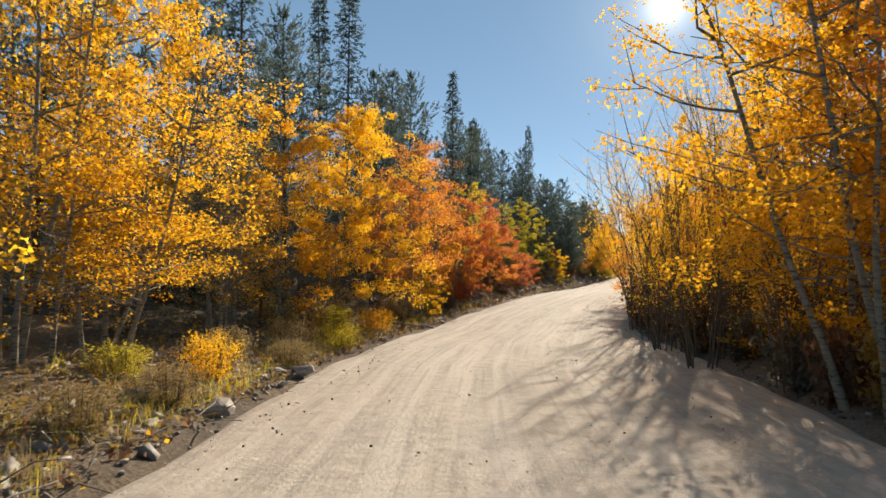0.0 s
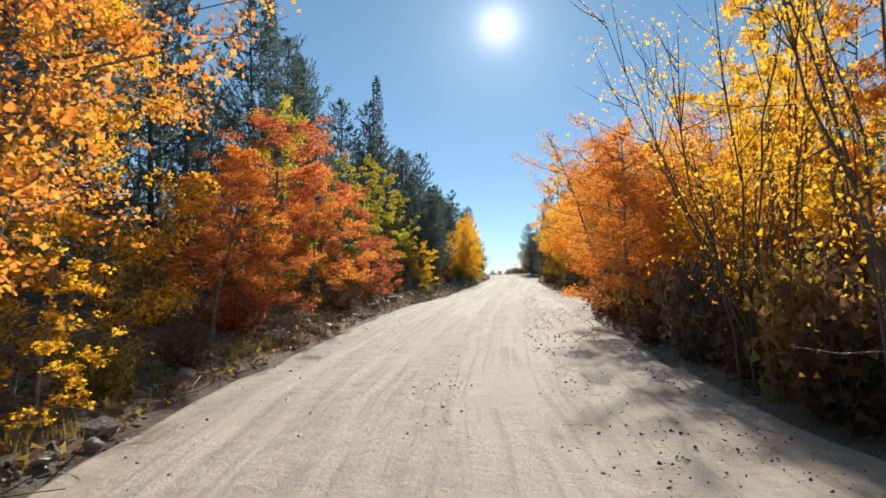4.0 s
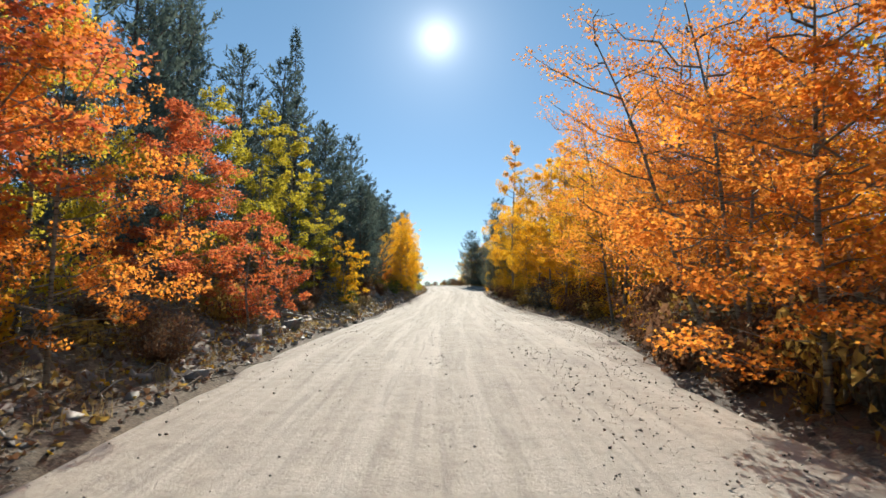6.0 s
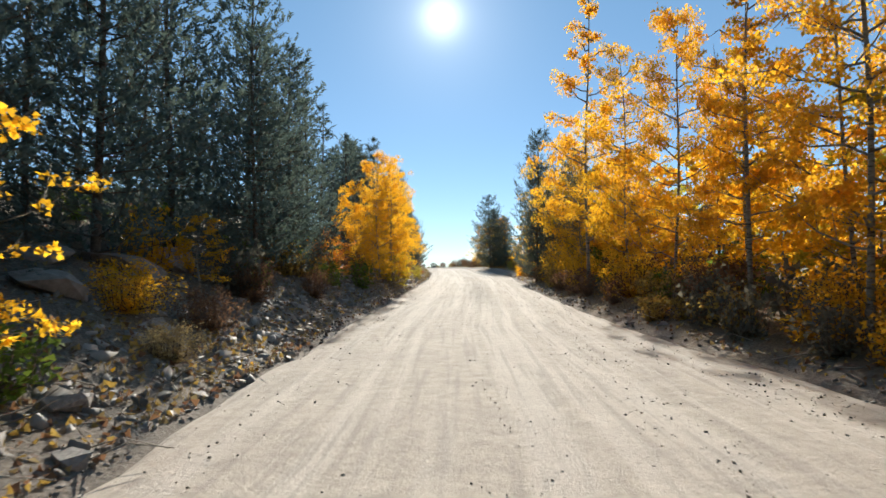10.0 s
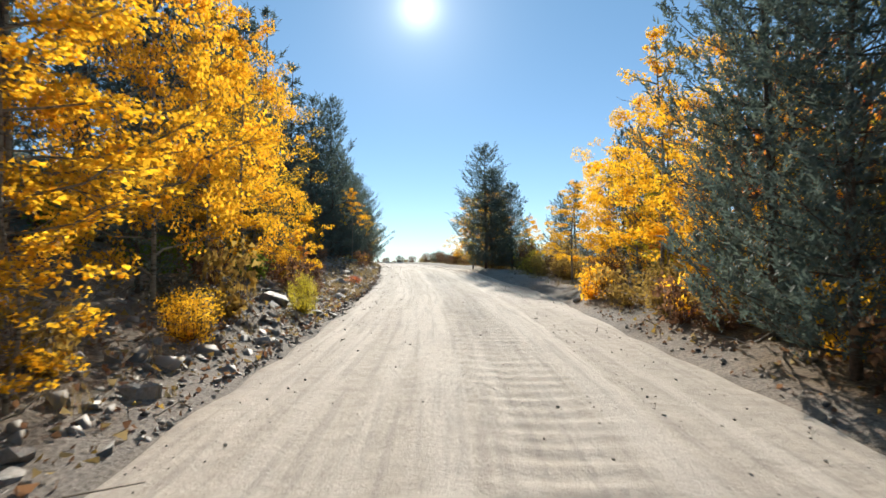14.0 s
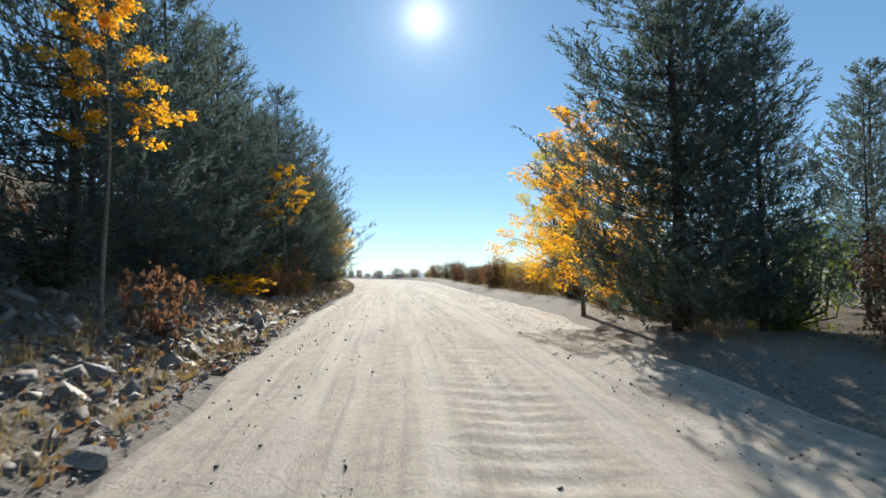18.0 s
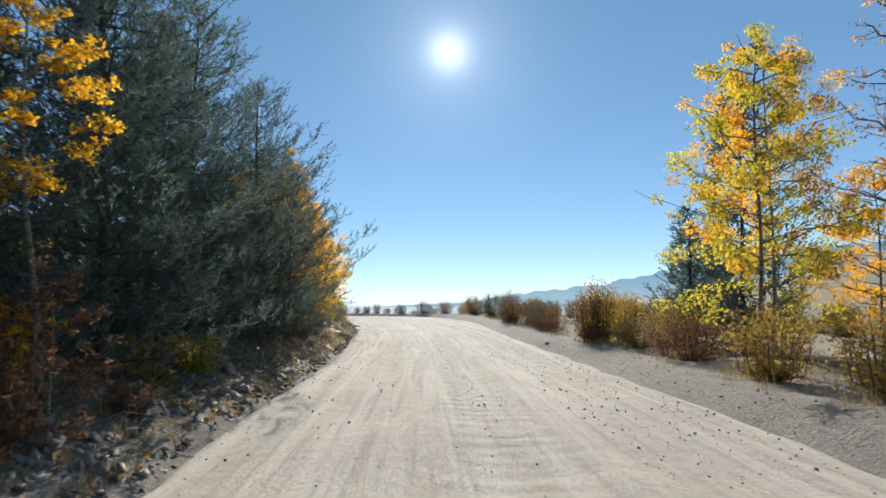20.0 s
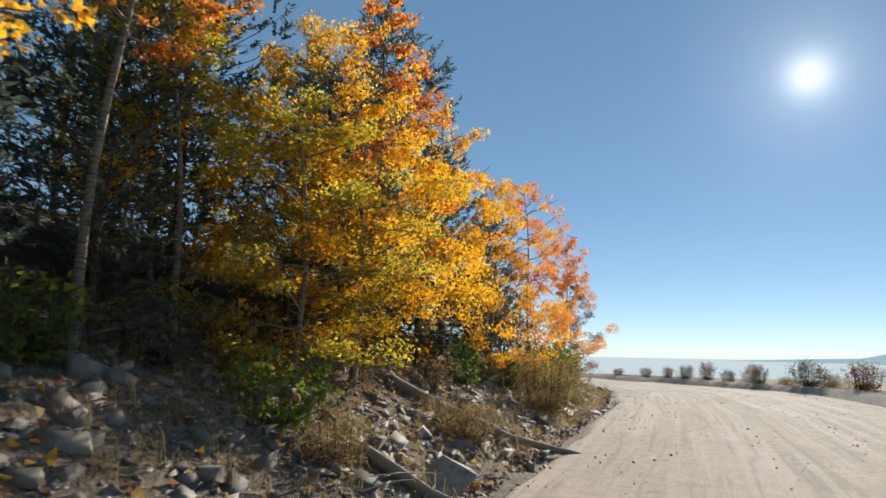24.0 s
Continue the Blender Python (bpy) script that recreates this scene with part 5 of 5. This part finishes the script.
def shards(name, xs, ys, zs, sizes, mat, r):
    """Many angular splinters of stone as one mesh: skewed wedges that lie at all angles."""
    n = len(xs)
    wedge = np.array([(-0.5, -0.4, -0.25), (-0.5, 0.4, -0.25), (-0.45, 0.0, 0.3), (0.5, -0.4, -0.25), (0.5, 0.4, -0.25), (0.4, 0.0, 0.22)], float)
    v = np.repeat(wedge[None], n, 0) + r.uniform(-0.2, 0.2, (n, 6, 3)) * np.array([1, 1, 0.7])
    v *= r.uniform(0.6, 1.4, (n, 1, 3))
    a, b, c = r.uniform(0, 6.28, n), r.normal(size=n) * 0.45, r.normal(size=n) * 0.5
    for i, j, t in ((0, 2, b), (1, 2, c), (0, 1, a)):
        p, q = v[..., i].copy(), v[..., j].copy()
        ct, st = np.cos(t)[:, None], np.sin(t)[:, None]
        v[..., i], v[..., j] = p * ct - q * st, p * st + q * ct
    v = v * sizes[:, None, None] + np.stack([xs, ys, zs], -1)[:, None, :]
    k = (np.arange(n) * 6)[:, None, None]
    tris = (np.array([(0, 2, 1), (3, 4, 5)])[None] + k).reshape(-1, 3)
    quads = (np.array([(0, 1, 4, 3), (1, 2, 5, 4), (2, 0, 3, 5)])[None] + k).reshape(-1, 4)
    return raw_mesh(name, v.reshape(-1, 3), tris, quads, (mat,), 0)


def heap(name, xs, ys, zs, sizes, mat, r, flat=0.55):
    """Many small broken stones as one mesh: skewed eight-cornered blocks."""
    n = len(xs)
    cube = np.array([(-1, -1, -1), (1, -1, -1), (1, 1, -1), (-1, 1, -1), (-1, -1, 1), (1, -1, 1), (1, 1, 1), (-1, 1, 1)], float)
    v = np.repeat(cube[None], n, 0) * np.array([0.5, 0.36, 0.5 * flat]) + r.uniform(-0.2, 0.2, (n, 8, 3)) * np.array([1, 1, flat])
    a, b = r.uniform(0, 6.28, n), r.normal(size=n) * 0.4
    ca, sa, cb, sb = np.cos(a)[:, None], np.sin(a)[:, None], np.cos(b)[:, None], np.sin(b)[:, None]
    X, Y, Z = v[..., 0], v[..., 1], v[..., 2]
    X, Z = X * cb + Z * sb, -X * sb + Z * cb
    v = np.stack([X * ca - Y * sa, X * sa + Y * ca, Z], -1) * sizes[:, None, None]
    v += np.stack([xs, ys, zs], -1)[:, None, :]
    q = np.array([(0, 3, 2, 1), (4, 5, 6, 7), (0, 1, 5, 4), (1, 2, 6, 5), (2, 3, 7, 6), (3, 0, 4, 7)])
    f = (q[None] + (np.arange(n) * 8)[:, None, None]).reshape(-1, 4)
    return raw_mesh(name, v.reshape(-1, 3), np.zeros((0, 3), int), f, (mat,), 0)


n = 30000
ty = sr.uniform(0, 180, n * 2)
ty = ty[sr.uniform(size=n * 2) < STONY(ty)][:n]
td = 0.05 + sr.exponential(1.25, len(ty))
ty, td = ty[td < 6], td[td < 6]
ty = np.concatenate([ty, sr.uniform(144, 174, 3600), sr.uniform(103, 120, 3000), sr.uniform(151, 168, 3000)])
td = np.concatenate([td, 0.05 + np.minimum(sr.exponential(1.3, 3600), 5.5), 0.05 + sr.uniform(0, 4.2, 3000), 0.3 + sr.uniform(0, 3.4, 3000)])
keep = (td > 0.4) | (sr.uniform(size=len(td)) < 0.3)
ty, td = ty[keep], td[keep]
tx = left_edge(ty) - td
tagged(new("talus", shards("talus", tx, ty, ground_z(tx, ty) - 0.005, 0.03 + np.minimum(sr.exponential(0.05, len(tx)) ** 1.2 * 1.5, 0.26) * (0.45 + 0.55 * smooth(0, 0.9, td)) , TALUS, sr)),
       "broken grey stones spread over the roadside bank", "stones", kind="stuff")
gyy = sr.uniform(0, 176, 5200)
side = sr.uniform(size=5200) < 0.5
gd = sr.exponential(0.35, 5200)
gxx = np.where(side, left_edge(gyy) - gd + 0.25, right_edge(gyy) + gd * np.where(gyy > 95, 3.4, 1.8) - 0.2)
gsize = sr.uniform(0.02, 0.07, 5200) * np.where(~side & (gyy > 95), 0.42, 1.0)
tagged(new("gravel", heap("gravel", gxx, gyy, np.maximum(ground_z(gxx, gyy), road_z(gyy) - 0.05) + gsize * 0.35, gsize, GRAVEL, sr)),
       "loose brown gravel along both road edges", "gravel", kind="stuff")
# pebbles on the carriageway lie in the strips between the wheel tracks
py = sr.uniform(2, 180, 8000)
strip = np.array([0.5, 2.1, 3.7, 3.9, 5.2, 5.6])[sr.integers(0, 6, 8000)] + sr.normal(size=8000) * np.where(sr.uniform(size=8000) < 0.7, 0.22, 0.9)
px = left_edge(py) + np.clip(strip, 0.1, 7.5)
ok = px < right_edge(py) - 0.1
px, py = px[ok], py[ok]
# loose grit thrown up in the right-hand lane at the first climb
n2 = 4400
qy = 14 + 48 * sr.uniform(size=n2) ** 0.8
qy[1500:] = sr.uniform(112, 180, n2 - 1500)
qx = right_edge(qy) - 0.3 - np.abs(sr.normal(size=n2)) * np.where(qy > 100, 2.6, 2.0)
px, py = np.concatenate([px, qx]), np.concatenate([py, qy])
tagged(new("pebble", heap("pebble", px, py, road_z(py) + 0.045, 0.006 + np.minimum(sr.exponential(0.0065, len(px)), 0.02), GRAVEL, sr, 0.7)), "small dark pebbles scattered on the dirt road", "pebbles", kind="stuff")

# crumbs of the road's own dirt, thrown about in the rough right-hand lane and along the rippled one
n3 = 7000
cy = np.concatenate([13 + 46 * sr.uniform(size=4500) ** 0.9, sr.uniform(72, 150, 2500)])
cx = np.concatenate([right_edge(cy[:4500]) - 0.2 - sr.uniform(0, 1, 4500) ** 1.3 * 4.2, left_edge(cy[4500:]) + 3.85 + sr.normal(size=2500) * 0.16])
tagged(new("dirt_crumb", shards("dirt_crumb", cx, cy, road_z(cy) + 0.04, 0.009 + np.minimum(sr.exponential(0.008, n3), 0.026), CLODS, sr)),
       "crumbs of pale dirt loose on the road", "dirt crumbs", kind="stuff")

# ---- grass, litter and dead wood ----
def grass(name, xs, ys, height, blades, mat, seed):
    r = np.random.default_rng(seed)
    n = len(xs) * blades
    bx = np.repeat(xs, blades) + r.normal(size=n) * 0.07
    by = np.repeat(ys, blades) + r.normal(size=n) * 0.07
    bz = np.repeat(ground_z(xs, ys), blades) - 0.02
    h = height * r.uniform(0.4, 1.1, n) * np.repeat(r.uniform(0.6, 1.2, len(xs)), blades)
    a = r.uniform(0, 6.28, n)
    lean = r.uniform(0.1, 1.0, n) * h
    w = r.uniform(0.002, 0.0045, n)
    root = np.stack([bx, by, bz], -1)
    dx, dy = np.cos(a), np.sin(a)
    side = np.stack([-dy * w, dx * w, 0 * w], -1)
    mid = root + np.stack([dx * lean * 0.35, dy * lean * 0.35, h * 0.6], -1)
    tip = root + np.stack([dx * lean, dy * lean, h], -1)
    v = np.stack([root - side, root + side, mid + side * 0.7, mid - side * 0.7, tip], 1).reshape(-1, 3)
    i = np.arange(n)[:, None] * 5
    f = np.concatenate([i + np.array([0, 1, 2]), i + np.array([0, 2, 3]), i + np.array([3, 2, 4])])
    return raw_mesh(name, v, f, np.zeros((0, 4), int), (mat,))


gr = np.random.default_rng(23)
GRASSY = curve([(0, 1.0), (20, 0.9), (30, 0.35), (60, 0.2), (120, 0.25), (145, 0.8), (175, 0.9), (190, 0.5)])
yy = np.concatenate([gr.uniform(0, 188, 1800), gr.uniform(145, 176, 350), gr.uniform(100, 120, 700)])
yy = yy[gr.uniform(size=len(yy)) < GRASSY(yy)]
xx = left_edge(yy) - 0.35 - gr.exponential(1.2, len(yy))
tagged(new("grass", grass("grass", xx, yy, 0.30, 18, LEAF["straw"], 1)), "dry straw-coloured grass tufts on the bank", "grass", kind="stuff")
yy = gr.uniform(0, 30, 420)
xx = left_edge(yy) - 0.5 - gr.exponential(1.0, len(yy))
tagged(new("grass", grass("grass", xx, yy, 0.28, 12, LEAF["lime"], 2)), "yellow-green grass tufts below the aspens", "grass", kind="stuff")
yy = gr.uniform(95, 190, 900)
xx = right_edge(yy) + 0.8 + gr.exponential(2.0, len(yy))
tagged(new("grass", grass("grass", xx, yy, 0.30, 12, LEAF["straw"], 3)), "dry grass on the open shoulder", "grass", kind="stuff")

yy = gr.uniform(0, 178, 9000)
left = gr.uniform(size=9000) < 0.65
left = left | (yy > 95)
xx = np.where(left, left_edge(yy) - 0.15 - gr.exponential(2.0, 9000), right_edge(yy) + 0.25 + gr.exponential(1.5, 9000))
for tone, part_of in (("gold", np.flatnonzero((yy < 60) & (np.arange(9000) < 1600))), ("rust", np.flatnonzero((yy >= 60) | (np.arange(9000) >= 1600)))):
    c = np.stack([xx[part_of], yy[part_of], ground_z(xx[part_of], yy[part_of]) + 0.025], -1)
    v, f = leaf_arrays(c, gr.uniform(0.04, 0.08, len(c)), gr)
    tagged(new("fallen_leaf", raw_mesh("fallen_leaf", v, f, np.zeros((0, 4), int), (LEAF[tone],))), "fallen aspen leaves lying on the verge", "leaf litter", kind="stuff")

# brown litter of old leaves and needles, thickest under the trees of the first climb
ly = np.concatenate([gr.uniform(0, 62, 15000), gr.uniform(62, 176, 9000)])
ld = np.abs(gr.normal(size=len(ly))) * 2.1
lx = np.where((gr.uniform(size=len(ly)) < 0.75) | (ly > 95), left_edge(ly) - 0.25 - ld, right_edge(ly) + 0.35 + ld)
c = np.stack([lx, ly, ground_z(lx, ly) + gr.uniform(0.005, 0.05, len(ly))], -1)
for tone, which in (("rust", slice(0, None, 3)), ("ochre", slice(1, None, 3)), ("straw", slice(2, None, 3))):
    v, f = leaf_arrays(c[which], gr.uniform(0.04, 0.10, len(c[which])), gr, 0.0, True)
    tagged(new("leaf_litter", raw_mesh("leaf_litter", v, f, np.zeros((0, 4), int), (LEAF[tone],))), "dry brown leaf litter strewn over the verge", "leaf litter", kind="stuff")

sv, sf = [], []
for k in range(1300):
    y = gr.uniform(1, 172) if k % 3 else gr.uniform(1, 60)
    x = float(left_edge(y)) - 0.2 - gr.exponential(1.6) if gr.uniform() < 0.75 or y > 100 else float(right_edge(y)) + 0.4 + gr.exponential(1.2)
    L, a = gr.uniform(0.2, 0.9), gr.uniform(0, 6.28)
    z = gz(x, y) + 0.02
    tube([(x, y, z), (x + math.cos(a) * L * 0.5, y + math.sin(a) * L * 0.5, z + gr.uniform(0.0, 0.15)), (x + math.cos(a + 0.2) * L, y + math.sin(a + 0.2) * L, z + gr.uniform(-0.02, 0.22))],
         [0.009, 0.007, 0.004], 4, sv, sf)
tagged(new("twig", mesh_of("twig", sv, sf, TWIG)), "dry grey twigs and sticks strewn over the bank", "twigs", kind="stuff")
for x, y, L, a, rad in [(-9.6, 44.5, 3.2, 1.1, 0.07), (-9.0, 53.6, 3.6, 2.2, 0.06), (-8.3, 20.0, 2.4, 0.9, 0.06), (-10.2, 157.6, 3.0, 0.2, 0.08), (-11.4, 160.4, 3.4, 0.6, 0.08), (-8.0, 93.8, 2.2, 1.2, 0.05)]:
    lv, lf = [], []
    n = 6
    pts = [(math.cos(a) * L * k / n, math.sin(a) * L * k / n, gz(x + math.cos(a) * L * k / n, y + math.sin(a) * L * k / n) - gz(x, y) + rad * 0.8) for k in range(n + 1)]
    tube(pts, [rad * (1 - 0.5 * k / n) for k in range(n + 1)], 7, lv, lf)
    ob = new("dead_log", mesh_of("dead_log", lv, lf, TWIG))
    ob.location = (x, y, gz(x, y))
    tagged(ob, "weathered grey fallen log lying on the bank", "log", "fallen logs")

# ---- the valley to the right of the crest ----
vr = np.random.default_rng(31)
for x, y in scatter(34, lambda y: (float(right_edge(y)) + 5.5, float(right_edge(y)) + 16), 150, 186, 1.5, 14):
    tone = ("rust", "sage", "green", "ochre")[int(vr.integers(0, 4))]
    shrub(x, y, vr.uniform(0.8, 1.6), vr.uniform(0.7, 1.1), tone)
for x, y in scatter(46, lambda y: (float(right_edge(min(y, 190))) + 10 + (y - 140) * 0.18, float(right_edge(min(y, 190))) + 60), 150, 300, 3.2, 12):
    if vr.uniform() < 0.5:
        plant("pine_tree", FAR_PINES[int(vr.integers(0, 2))], x, y, Vector((0.5, 0.5, vr.uniform(0.18, 0.32))), vr.uniform(0, 6), "young dark conifer on the open valley slope", "tree", "valley conifers")
    else:
        plant("shrub", SHRUBS[int(vr.integers(0, 3))], x, y, Vector((2.2, 2.2, vr.uniform(1.4, 2.4))), vr.uniform(0, 6), "rust-coloured willow shrub on the valley slope", "shrub", "valley shrubs", LEAF["rust"])
